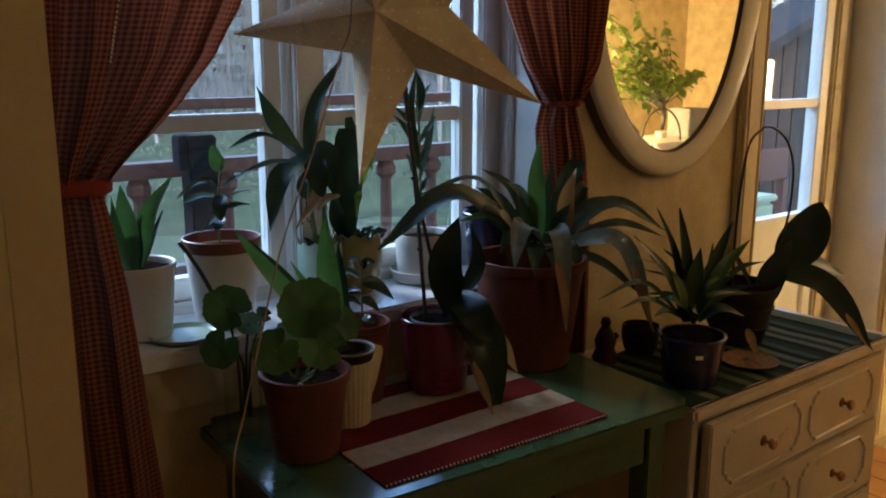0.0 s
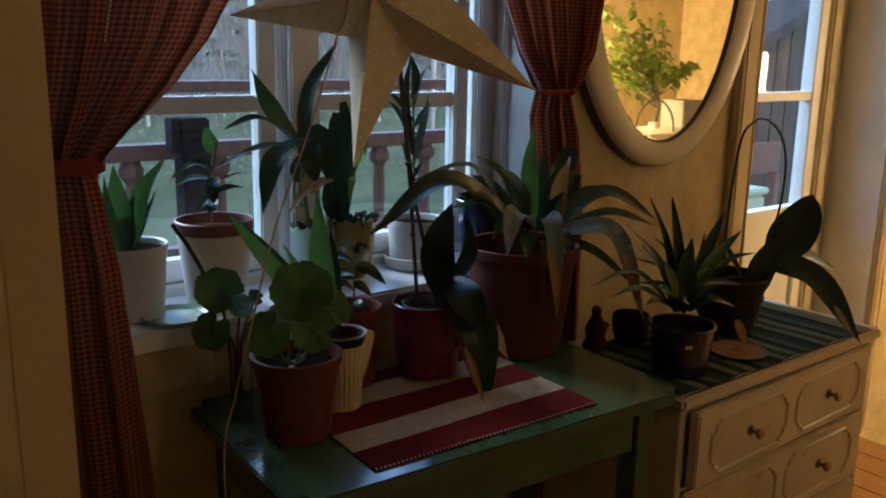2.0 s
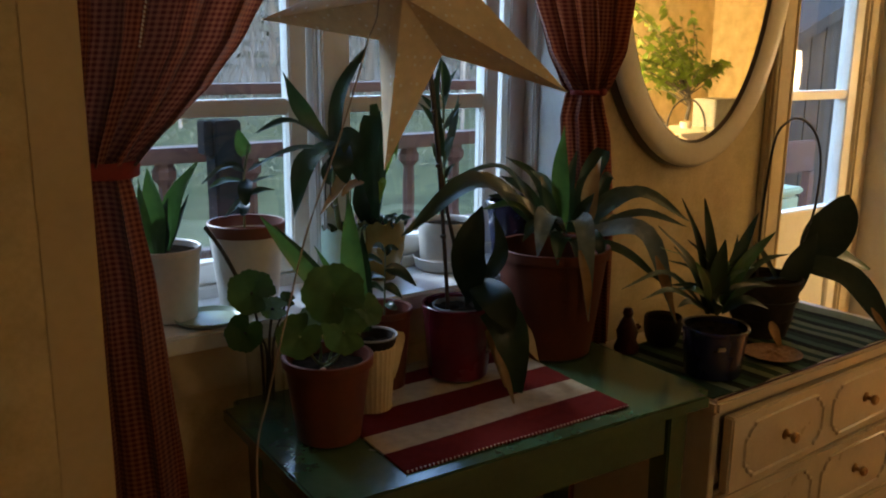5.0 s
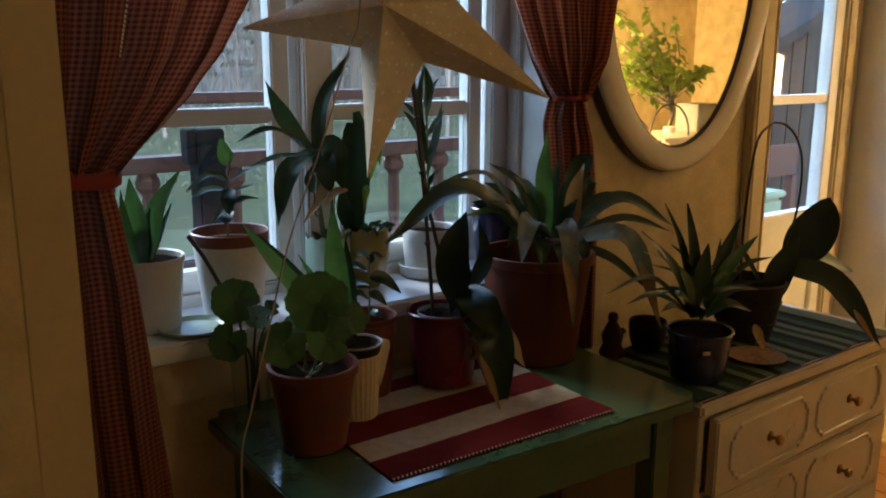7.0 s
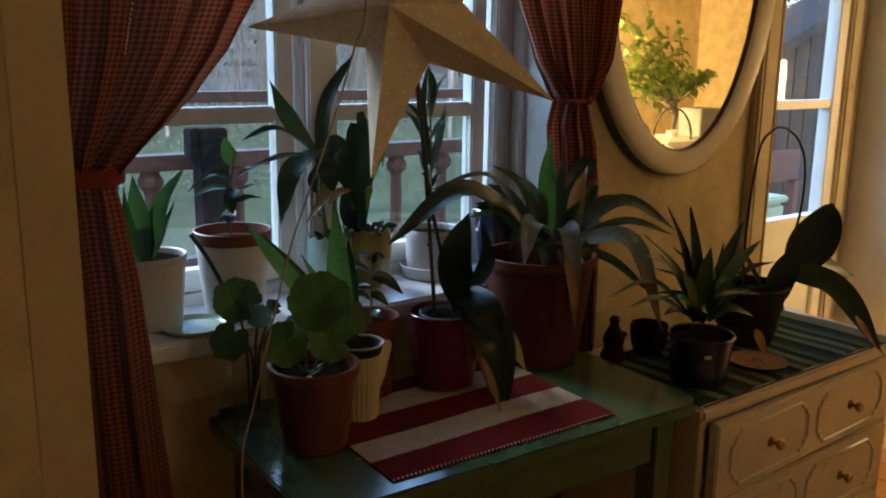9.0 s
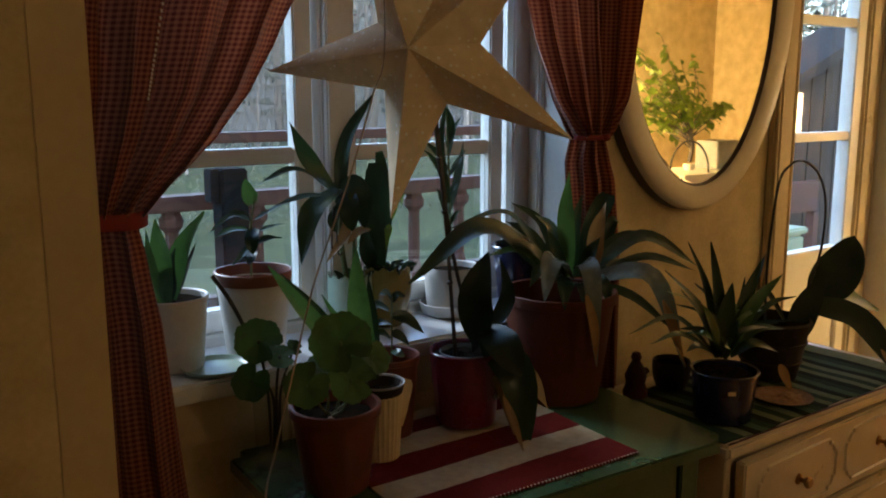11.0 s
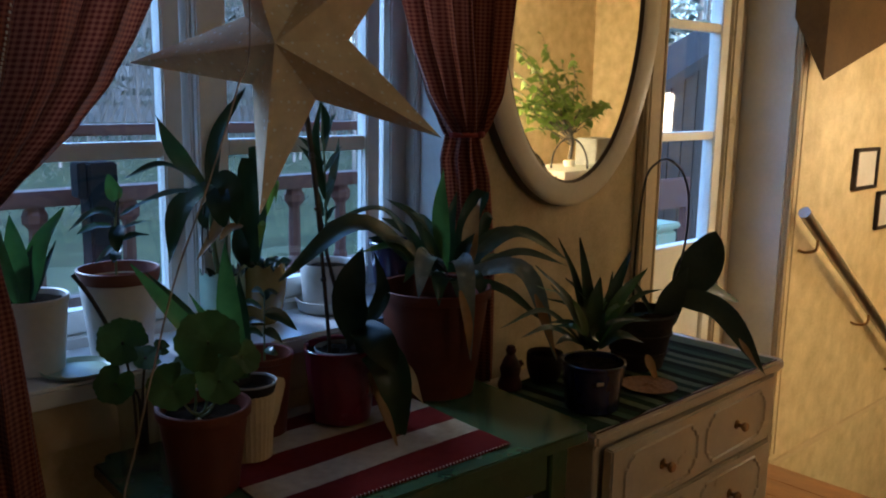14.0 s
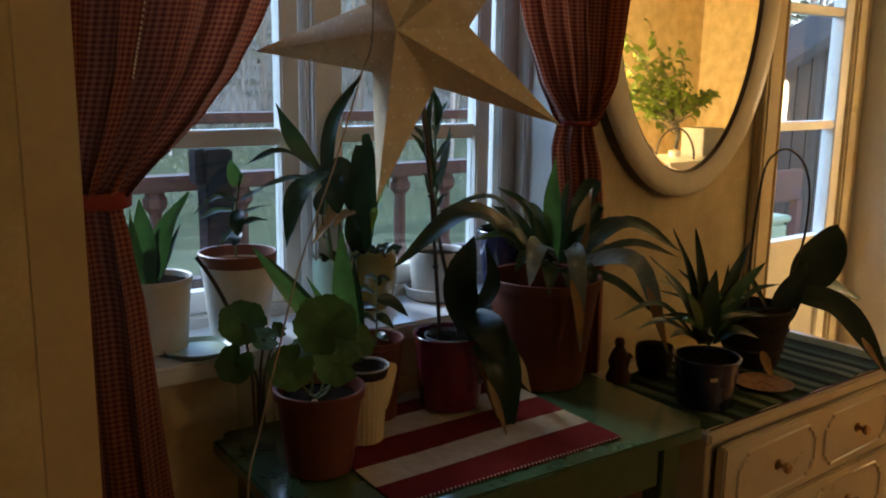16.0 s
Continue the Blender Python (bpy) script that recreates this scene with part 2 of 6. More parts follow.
DARK_WOOD = material("weathered_dark_wood", (0.010, 0.011, 0.012), (0.024, 0.025, 0.027), 0.9, 6, 60, 0.3, stretch=(4, 4, 0.6), spec=0.12)
# distance haze is put into this blue-grey colour
WOODS = material("haze_grey_woods", (0.035, 0.043, 0.047), (0.085, 0.098, 0.104), 0.95, 0.6, 6, 0.5, stretch=(1, 1, 0.35))
THICKET = material("bare_brush", (0.018, 0.021, 0.022), (0.055, 0.06, 0.062), 0.9, 1.2, 12, 0.2)
SHADED_RIM = material("shaded_rim_brown", (0.045, 0.03, 0.018), (0.085, 0.058, 0.035), 0.35, 10, 60, 0.05)
SHADED_BOARD = material("shaded_board_brown", (0.07, 0.040, 0.014), (0.11, 0.066, 0.024), 0.8, 6, 60, 0.1, spec=0.2)
BLACK_WOOD = material("blackened_wood", (0.004, 0.005, 0.007), (0.011, 0.013, 0.017), 0.9, 6, 60, 0.3, spec=0.08)
CERAMIC_WHITE = material("white_ceramic", (0.60, 0.57, 0.50), (0.72, 0.69, 0.62), 0.25, 6, 60, 0.04)
SEEDS = material("brown_seed_mix", (0.16, 0.08, 0.035), (0.34, 0.19, 0.09), 0.85, 90, 200, 0.8)
DARK_CLAY = material("dark_brown_clay", (0.014, 0.010, 0.008), (0.034, 0.021, 0.016), 0.6, 20, 80, 0.1, spec=0.25)
DARK_RED = material("dark_red_glaze", (0.035, 0.008, 0.006), (0.07, 0.014, 0.011), 0.5, 20, 80, 0.1, spec=0.3)
GREY_CARD = material("grey_box_card", (0.22, 0.22, 0.22), (0.34, 0.34, 0.33), 0.7, 6, 50, 0.05)
BARK = material("grey_bark", (0.05, 0.045, 0.04), (0.14, 0.13, 0.12), 0.9, 9, 60, 0.5)
BIRCH = material("birch_bark", (0.05, 0.05, 0.05), (0.15, 0.15, 0.15), 0.8, 6, 40, 0.3, stretch=(1, 1, 0.4))
NEEDLES = material("spruce_needles", (0.025, 0.035, 0.027), (0.06, 0.075, 0.055), 0.8, 4, 20, 0.2)
GRASS = material("winter_grass", (0.014, 0.024, 0.011), (0.048, 0.060, 0.030), 0.95, 2.2, 30, 0.5, spec=0.1)
MIRROR = bpy.data.materials.new("silvered_glass")
MIRROR.use_nodes = True
mb = MIRROR.node_tree.nodes["Principled BSDF"]
mb.inputs["Base Color"].default_value, mb.inputs["Metallic"].default_value, mb.inputs["Roughness"].default_value = (0.9, 0.9, 0.88, 1), 1.0, 0.015
CREAM_STRIPE, RED_STRIPE = (0.38, 0.30, 0.19), (0.115, 0.010, 0.007)
MAT_CLOTH = striped("red_white_mat", "Y", [(-0.25, RED_STRIPE), (-0.118, CREAM_STRIPE), (-0.046, RED_STRIPE), (0.037, CREAM_STRIPE), (0.114, RED_STRIPE), (0.17, CREAM_STRIPE)])
G1, G2, G3, G4 = (0.022, 0.042, 0.022), (0.13, 0.155, 0.085), (0.012, 0.017, 0.009), (0.055, 0.095, 0.052)
RUNNER_CLOTH = striped("green_striped_runner", "X", [(-0.36 + 0.026 * i, (G1, G2, G3, G4, G1, G3, G2)[i % 7]) for i in range(28)])
# a colour ramp holds at most 32 stops


# ---- mesh helpers ----
ORIGIN = {}


def thing(name, at, label="", category="", group="", kind=""):
    """An empty at the thing's base, to carry its parts."""
    ob = new(name)
    ob.location = at
    ob.empty_display_size = 0.02
    ORIGIN[ob.name] = Vector(at)
    return tagged(ob, label, category, group, kind)


def part(name, bm, mat, parent=None, label="", smooth=True, data_only=False):
    """Links a bmesh given in world metres as one mesh under a thing or a part."""
    base = ORIGIN[parent.name] if parent else Vector((0, 0, 0))
    me = bpy.data.meshes.new(name)
    bmesh.ops.translate(bm, verts=bm.verts, vec=-base)
    bmesh.ops.recalc_face_normals(bm, faces=bm.faces)
    bm.to_mesh(me)
    bm.free()
    me.materials.append(mat)
    if smooth:
        for p in me.polygons:
            p.use_smooth = True
        me.set_sharp_from_angle(angle=radians(38))
    ob = new(name, me)
    if parent:
        ob.parent = parent
    ORIGIN[ob.name] = base.copy()
    return tagged(ob, label) if label else ob


def solo(name, bm, mat, label, category, kind="", smooth=True, group=""):
    """A thing of one mesh, with its origin at the middle of its base."""
    lo = Vector([min(v.co[i] for v in bm.verts) for i in range(3)])
    hi = Vector([max(v.co[i] for v in bm.verts) for i in range(3)])
    at = Vector(((lo.x + hi.x) / 2, (lo.y + hi.y) / 2, lo.z))
    bmesh.ops.translate(bm, verts=bm.verts, vec=-at)
    ob = part(name, bm, mat, None, "", smooth)
    ob.location = at
    ORIGIN[ob.name] = at
    return tagged(ob, label, category, group, kind)


def box(bm, x0, x1, y0, y1, z0, z1, bevel=0.0):
    g = bmesh.ops.create_cube(bm, size=1)["verts"]
    for v in g:
        v.co = Vector((x0 + (v.co.x + 0.5) * (x1 - x0), y0 + (v.co.y + 0.5) * (y1 - y0), z0 + (v.co.z + 0.5) * (z1 - z0)))
    if bevel:
        es = {e for v in g for e in v.link_edges}
        bmesh.ops.bevel(bm, geom=list(es), offset=bevel, segments=2, affect="EDGES", clamp_overlap=True)
    return bm


def slab(*a):
    return box(bmesh.new(), *a)


def lathe(bm, at, profile, seg=32, wobble=None):
    """Turns (radius, height) pairs round the upright axis at a place; open or closed at the axis."""
    rings = []
    for i, (r, z) in enumerate(profile):
        if r < 1e-6:
            rings.append([bm.verts.new((at[0], at[1], at[2] + z))])
        else:
            ring = []
            for k in range(seg):
                a = 2 * math.pi * k / seg
                dr, dz = wobble(a, i) if wobble else (0, 0)
                ring.append(bm.verts.new((at[0] + (r + dr) * math.cos(a), at[1] + (r + dr) * math.sin(a), at[2] + z + dz)))
            rings.append(ring)
    for p, q in zip(rings, rings[1:]):
        for k in range(seg):
            a, b = k, (k + 1) % seg
            if len(p) == 1 and len(q) > 1:
                bm.faces.new((p[0], q[a], q[b]))
            elif len(q) == 1 and len(p) > 1:
                bm.faces.new((p[a], q[0], p[b]))
            elif len(p) > 1:
                bm.faces.new((p[a], q[a], q[b], p[b]))
    return bm


def spline(points, n):
    """n + 1 points along a smooth curve through the given ones."""
    ps = [Vector(p) for p in points]
    if len(ps) == 2:
        return [ps[0].lerp(ps[1], i / n) for i in range(n + 1)]
    ext = [ps[0] * 2 - ps[1]] + ps + [ps[-1] * 2 - ps[-2]]
    out = []
    for i in range(n + 1):
        s = i / n * (len(ps) - 1)
        k = min(int(s), len(ps) - 2)
        u = s - k
        a, b, c, d = ext[k:k + 4]
        out.append(0.5 * ((2 * b) + (c - a) * u + (2 * a - 5 * b + 4 * c - d) * u * u + (3 * b - a - 3 * c + d) * u ** 3))
    return out


def tube(bm, points, radius, n=16, seg=8, taper=1.0):
    line = spline(points, n)
    rings = []
    for i, p in enumerate(line):
        t = (line[min(i + 1, n)] - line[max(i - 1, 0)]).normalized()
        s = t.cross(Vector((0.31, 0.17, 0.93)) if abs(t.z) < 0.9 else Vector((1, 0.2, 0))).normalized()
        w = t.cross(s)
        r = radius * (1 + (taper - 1) * i / n)
        rings.append([bm.verts.new(p + r * (math.cos(2 * math.pi * k / seg) * s + math.sin(2 * math.pi * k / seg) * w)) for k in range(seg)])
    for a, b in zip(rings, rings[1:]):
        for k in range(seg):
            bm.faces.new((a[k], b[k], b[(k + 1) % seg], a[(k + 1) % seg]))
    bm.faces.new(rings[0][::-1])
    bm.faces.new(rings[-1])
    return bm


def blade(bm, base, mid, tip, width, shape="strap", face=(-0.45, -0.6, 0.65), fold=0.25, n=12):
    """A leaf along a curve: strap (even, then tapering), oval or lance; folded along its midrib and slightly wavy."""
    line = spline((base, mid, tip), n)
    f = Vector(face).normalized()
    rows = []
    for i, p in enumerate(line):
        u = i / n
        t = (line[min(i + 1, n)] - line[max(i - 1, 0)]).normalized()
        s = t.cross(f)
        s = s.normalized() if s.length > 1e-4 else Vector((1, 0, 0))
        up = s.cross(t).normalized()
        if shape == "strap":
            w = min(1.0, 0.55 + 1.6 * u) * (1 - max(0, (u - 0.45) / 0.55) ** 1.8)
        elif shape == "blunt":
            w = min(1.0, 0.7 + u) * (1 - 0.35 * max(0, (u - 0.85) / 0.15) ** 2)
        elif shape == "oval":
            w = max(0.0, math.sin(math.pi * min(1, 0.06 + 0.94 * u ** 0.85))) ** 0.65
        else:
            w = max(0.0, math.sin(math.pi * (0.05 + 0.95 * u) ** 0.8)) ** 1.1
        w = max(w, 0.03) * width / 2
        ripple = 0.06 * width * math.sin(9 * u + 40 * base[0])
        cols = []
        for k in (-1.0, -0.5, 0.0, 0.5, 1.0):
            lift = fold * w * (abs(k) ** 1.3) + ripple * k * abs(k)
            cols.append(bm.verts.new(p + s * (k * w) + up * lift))
        rows.append(cols)
    for a, b in zip(rows, rows[1:]):
        for k in range(4):
            bm.faces.new((a[k], b[k], b[k + 1], a[k + 1]))
    return bm


def round_leaf(bm, at, radius, face, seed=0, lobes=7):
    """A scalloped, cupped round leaf with a notch at its stalk."""
    f = Vector(face).normalized()
    s = f.cross(Vector((0.1, 0.2, 1))).normalized()
    t = f.cross(s)
    c = bm.verts.new(Vector(at) - f * radius * 0.12)
    rg = random.Random(seed)
    ph = rg.random() * 6.28
    n, rings = 42, []
    for j, q in enumerate((0.35, 0.7, 1.0)):
        ring = []
        for k in range(n):
            a = 2 * math.pi * k / n
            notch = 1 - 0.45 * math.exp(-((a - math.pi) / 0.22) ** 2) * q
            rr = radius * q * notch * (1 + 0.035 * q * math.cos(lobes * a + ph) + 0.022 * q * math.cos(3 * lobes * a))
            cup = radius * (0.06 * q * q + 0.022 * q * math.cos(lobes * a + ph + 1) + 0.09 * q * math.cos(2 * a + ph) + 0.05 * q * q * math.cos(3 * a + 2 * ph))
            ring.append(bm.verts.new(Vector(at) + (s * math.cos(a + ph) + t * math.sin(a + ph)) * rr + f * cup))
        rings.append(ring)
    for k in range(n):
        bm.faces.new((c, rings[0][k], rings[0][(k + 1) % n]))
        for a, b in zip(rings, rings[1:]):
            bm.faces.new((a[k], b[k], b[(k + 1) % n], a[(k + 1) % n]))
    return bm


def soil_disc(at, r, seed=1):
    bm = bmesh.new()
    rg = random.Random(seed)
    prof = [(0, 0.004)] + [(r * q, 0.003 * (1 - q)) for q in (0.2, 0.4, 0.6, 0.8, 0.97)]
    return lathe(bm, at, prof, 24, lambda a, i: (0, 0.006 * (rg.random() - 0.4)))


def pot_mesh(at, r0, r1, h, wall=0.004, lip=0.0, lip_h=0.0, seg=40, wobble=None, foot=0.0, belly=0.0):
    """A tapered pot with a floor, wall thickness and, if wanted, a thicker lip."""
    prof = [(0, foot), (r0 * 0.9, foot), (r0 * 0.93, 0), (r0, 0.003)]
    for q in (0.25, 0.5, 0.75):
        prof.append((r0 + (r1 - r0) * q + belly * math.sin(math.pi * q), h * q))
    if lip:
        prof += [(r0 + (r1 - r0) * (1 - lip_h / h), h - lip_h), (r1 + lip, h - lip_h + 0.002), (r1 + lip * 1.2, h - 0.002)]
    else:
        prof += [(r1, h - 0.003)]
    prof += [(r1 + lip - wall * 0.4, h), (r1 - wall, h - 0.002), (r1 - wall - 0.002, h - 0.02), (r0 - wall, 0.02), (0, 0.02)]
    return lathe(bmesh.new(), at, prof, seg, wobble)
LAMP_GLOW, SHADE_GLOW, FILL_GLOW = 5.5, 11.5, 1.6


# ---- the room ----
X0, X1, Y0, Y1, TOP = -1.7, 5.7, -1.4, 1.5, 2.4
OUT = 1.76
WX0, WX1, WZ0, WZ1 = 0.36, 1.46, 0.905, 2.08
DX0, DX1, DZ1 = 2.33, 3.2, 2.08

bm = bmesh.new()
box(bm, X0, WX0, Y1, OUT, -2.3, TOP)
box(bm, WX0, WX1, Y1, OUT, -2.3, WZ0 - 0.03)
box(bm, WX0, WX1, Y1, OUT, WZ1, TOP)
box(bm, WX1, DX0, Y1, OUT, -2.3, TOP)
box(bm, DX0, DX1, Y1, OUT, -2.3, 0.0)
box(bm, DX0, DX1, Y1, OUT, DZ1, TOP)
box(bm, DX1, X1 + 0.2, Y1, OUT, -2.3, TOP)
wall_north = tagged(part("wall_north", bm, WALL, None, "", False), "mottled yellow wallpapered outer wall", "wall", "", "structure")
tagged(part("wall_east", slab(X1, X1 + 0.2, Y0 - 0.2, Y1, -2.3, TOP), WALL, None, "", False), "yellow wallpapered stairwell wall", "wall", "", "structure")
tagged(part("wall_south", slab(X0 - 0.2, X1, Y0 - 0.2, Y0, -2.3, TOP), WALL, None, "", False), "yellow wallpapered inner wall", "wall", "", "structure")
tagged(part("wall_west", slab(X0 - 0.2, X0, Y0, OUT, -2.3, TOP), WALL, None, "", False), "yellow wallpapered side wall", "wall", "", "structure")
tagged(part("ceiling", slab(X0 - 0.2, X1 + 0.2, Y0 - 0.2, OUT, TOP, TOP + 0.15), CEIL, None, "", False), "white painted ceiling", "ceiling", "", "structure")
# partition whose painted end stands beside the curtain
bm = bmesh.new()
box(bm, X0, 0.188, 1.0, 1.12, 0.0, TOP)
tagged(part("wall_partition", bm, WALL, None, "", False), "yellow painted partition wall", "wall", "", "structure")
bm = slab(0.1881, 0.248, 0.9985, 1.13, 0.0, TOP, 0.0012)
tagged(part("trim_partition", bm, JAMB, None, "", True), "plain yellow painted corner casing", "trim", "", "structure")

# added out of view to block floor lamp light from the table side
tagged(part("wall_lamp_screen", slab(3.12, 3.24, Y0, 0.0, 0.0, TOP), WALL, None, "", False), "added unseen wall that keeps the floor lamp off the table", "wall", "", "structure")

# floor: pine boards over a slab, ending at the stairwell
FLOOR_END, WELL = 3.17, 0.45
bm = bmesh.new()
box(bm, X0, FLOOR_END - 0.006, Y0, Y1, -0.2, -0.012)
box(bm, FLOOR_END - 0.006, X1, Y0, WELL, -0.2, -0.012)
floor = tagged(part("floor", bm, PINE, None, "", False), "orange varnished pine board floor", "floor", "", "structure")
tagged(part("floor_lower", slab(FLOOR_END - 0.3, X1, Y0, Y1, -2.5, -2.3), PINE, None, "", False), "pine floor at the foot of the stairs", "floor", "", "structure")
tagged(part("wall_stair", slab(FLOOR_END - 0.2, FLOOR_END - 0.02, Y0, Y1, -2.3, -0.2), WALL, None, "", False), "yellow wall below the landing", "wall", "", "structure")
tagged(part("baseboard", slab(DX1 + 0.07, X1, Y1 - 0.012, Y1, -0.075, -0.045, 0.004), JAMB, None, "", True), "narrow yellow painted wall moulding", "trim", "", "structure")


# ---- window ----
def bars(name, parent, mat, pieces, bevel=0.004, label=""):
    bm = bmesh.new()
    for p in pieces:
        box(bm, *p, bevel)
    return part(name, bm, mat, parent, label)


GY0, GY1 = 1.665, 1.705
win = thing("window_1", (0.9, 1.69, WZ0), "white painted two-casement window with small panes", "window", "", "structure")
bars("window_frame", win, WHITE, [(WX0, WX0 + 0.05, 1.64, 1.74, WZ0, WZ1), (WX1 - 0.05, WX1, 1.64, 1.74, WZ0, WZ1), (WX0 + 0.05, WX1 - 0.05, 1.64, 1.74, WZ1 - 0.05, WZ1), (WX0 + 0.05, WX1 - 0.05, 1.655, 1.74, WZ0, WZ0 + 0.03), (0.868, 0.925, 1.645, 1.74, WZ0 + 0.03, WZ1 - 0.05)])
bars("frame_moulding", win, WHITE, [(WX1 - 0.075, WX1 - 0.05, 1.63, 1.66, WZ0 + 0.03, WZ1 - 0.05), (WX1 - 0.02, WX1, 1.60, 1.64, WZ0, WZ1), (0.875, 0.915, 1.625, 1.645, WZ0 + 0.03, WZ1 - 0.05)])
for a, b in ((0.412, 0.862), (0.930, 1.382)):
    zl, zh = WZ0 + 0.032, WZ1 - 0.052
    g0, g1 = a + 0.036, b - 0.042
    sash = bars("casement", win, WHITE, [(a, g0, GY0, GY1, zl, zh), (g1, b, GY0, GY1, zl, zh), (g0, g1, GY0, GY1, zl, zl + 0.045), (g0, g1, GY0, GY1, zh - 0.045, zh), (g0, g1, GY0 + 0.004, GY1, 1.272, 1.306), (g0, g1, GY0 + 0.004, GY1, 1.62, 1.645)])
    for z0, z1 in ((zl + 0.045, 1.272), (1.306, 1.62), (1.645, zh - 0.045)):
        p = part("pane", slab(g0, g1, 1.683, 1.687, z0, z1), GLASS, sash, "", False)
        p.visible_shadow = False
sill = solo("window_sill", slab(WX0 - 0.06, WX1 + 0.05, 1.45, 1.66, WZ0 - 0.03, WZ0 + 0.006, 0.006), SILL, "glossy white painted window sill under the pots", "window sill", "structure")
tagged(part("trim_sill", slab(WX0 - 0.05, WX1 + 0.04, 1.478, 1.4985, 0.785, WZ0 - 0.032, 0.004), JAMB, None, "", True), "yellowish board under the window sill", "trim", "", "structure")
bm = bmesh.new()
box(bm, WX1 - 0.003, WX1 + 0.012, 1.495, 1.64, WZ0 + 0.006, WZ1 - 0.002)
box(bm, WX0 - 0.012, WX0 + 0.003, 1.495, 1.64, WZ0 + 0.006, WZ1 - 0.002)
box(bm, WX0 + 0.004, WX1 - 0.004, 1.495, 1.64, WZ1 - 0.003, WZ1 + 0.012)
tagged(part("trim_reveal", bm, WHITE, None, "", False), "white painted boards lining the window opening", "trim", "", "structure")
bm = bmesh.new()
for x0, x1 in ((WX0 - 0.10, WX0 - 0.005), (WX1 + 0.005, WX1 + 0.10)):
    box(bm, x0, x1, 1.478, 1.4985, WZ0 + 0.01, WZ1 + 0.1, 0.004)
box(bm, WX0 - 0.004, WX1 + 0.004, 1.478, 1.4985, WZ1 + 0.004, WZ1 + 0.1, 0.004)
tagged(part("trim_window", bm, JAMB, None, "", True), "cream painted window casing", "trim", "", "structure")

# ---- glazed door ----
door = thing("door_1", (2.75, 1.69, 0.0), "white painted balcony door glazed with small panes", "door", "", "structure")
LX0, LX1, P0, P1 = 2.41, 3.015, 2.50, 2.958
bars("door_frame", door, WHITE, [(LX0, P0, 1.66, 1.71, 0.01, DZ1 - 0.06), (P1, LX1, 1.66, 1.71, 0.01, DZ1 - 0.06), (P0, P1, 1.66, 1.71, 0.01, 0.16), (P0, P1, 1.66, 1.71, 0.78, 0.882), (P0, P1, 1.66, 1.71, DZ1 - 0.16, DZ1 - 0.06), (P0, P1, 1.664, 1.706, 1.257, 1.287), (P0, P1, 1.664, 1.706, 1.64, 1.67)])
part("door_panel", slab(P0 - 0.004, P1 + 0.004, 1.676, 1.694, 0.15, 0.79, 0.003), WHITE, door)
for z0, z1 in ((0.882, 1.257), (1.287, 1.64), (1.67, DZ1 - 0.16)):
    p = part("pane", slab(P0, P1, 1.686, 1.69, z0, z1), GLASS, door, "", False)
    p.visible_shadow = False
bm = bmesh.new()
box(bm, DX0, LX0 - 0.003, 1.64, 1.74, 0, DZ1)
box(bm, LX1 + 0.004, 3.072, 1.700, 1.74, 0, DZ1, 0.003)
box(bm, 3.072, 3.132, 1.672, 1.74, 0, DZ1, 0.008)
box(bm, 3.132, 3.150, 1.705, 1.74, 0, DZ1, 0.003)
box(bm, 3.150, DX1 - 0.003, 1.690, 1.74, 0, DZ1, 0.008)
box(bm, LX0 - 0.003, LX1 + 0.003, 1.64, 1.74, DZ1 - 0.058, DZ1)
tagged(part("trim_door_frame", bm, CREAM, None, "", True), "cream painted stepped door frame", "trim", "", "structure")
bm = bmesh.new()
box(bm, DX1 - 0.003, DX1 + 0.012, 1.495, 1.74, 0, DZ1)
box(bm, DX0 - 0.012, DX0 + 0.003, 1.495, 1.64, 0, DZ1)
tagged(part("trim_door_reveal", bm, WHITE, None, "", False), "white painted boards lining the door opening", "trim", "", "structure")
bm = bmesh.new()
for x0, x1 in ((DX0 - 0.10, DX0 - 0.003), (DX1 + 0.005, DX1 + 0.075)):
    box(bm, x0, x1, 1.476, 1.4985, 0.0, DZ1 + 0.09, 0.005)
    box(bm, x0 + 0.02, x1 - 0.02, 1.470, 1.4755, 0.0, DZ1 + 0.09, 0.002)
    for xb in (x0 + 0.008, x1 - 0.008):
        tube(bm, ((xb, 1.475, 0.001), (xb, 1.475, DZ1 + 0.089)), 0.006, 2, 10)
box(bm, DX0 - 0.002, DX1 + 0.004, 1.476, 1.4985, DZ1 + 0.004, DZ1 + 0.09, 0.005)
tagged(part("trim_door", bm, JAMB, None, "", True), "cream painted door casing", "trim", "", "structure")

# ---- stairwell ----
rail = thing("handrail", (3.3, 1.42, 0.3), "round grey metal handrail on the stairwell wall", "handrail")
ra, rb = Vector((3.235, 1.425, 0.99)), Vector((4.55, 1.425, 0.11))
part("rail", tube(bmesh.new(), (ra, rb), 0.023, 4, 20), STEEL, rail)
for q in (0.11, 0.56, 0.92):
    p = ra.lerp(rb, q) - Vector((0, 0, 0.02))
    part("bracket", tube(bmesh.new(), (p, p + Vector((0, 0.005, -0.045)), p + Vector((0, 0.045, -0.06)), p + Vector((0, 0.075, -0.055))), 0.006, 12, 8), BRASS, rail, "small bent metal bracket")
    part("wall_plate", lathe(bmesh.new(), (0, 0, 0), [(0, 0), (0.02, 0), (0.02, 0.004), (0, 0.005)], 16), BRASS, rail).matrix_basis = Matrix.Translation(p + Vector((0, 0.073, -0.055)) - ORIGIN[rail.name]) @ pose(0, 0, 0, 90)


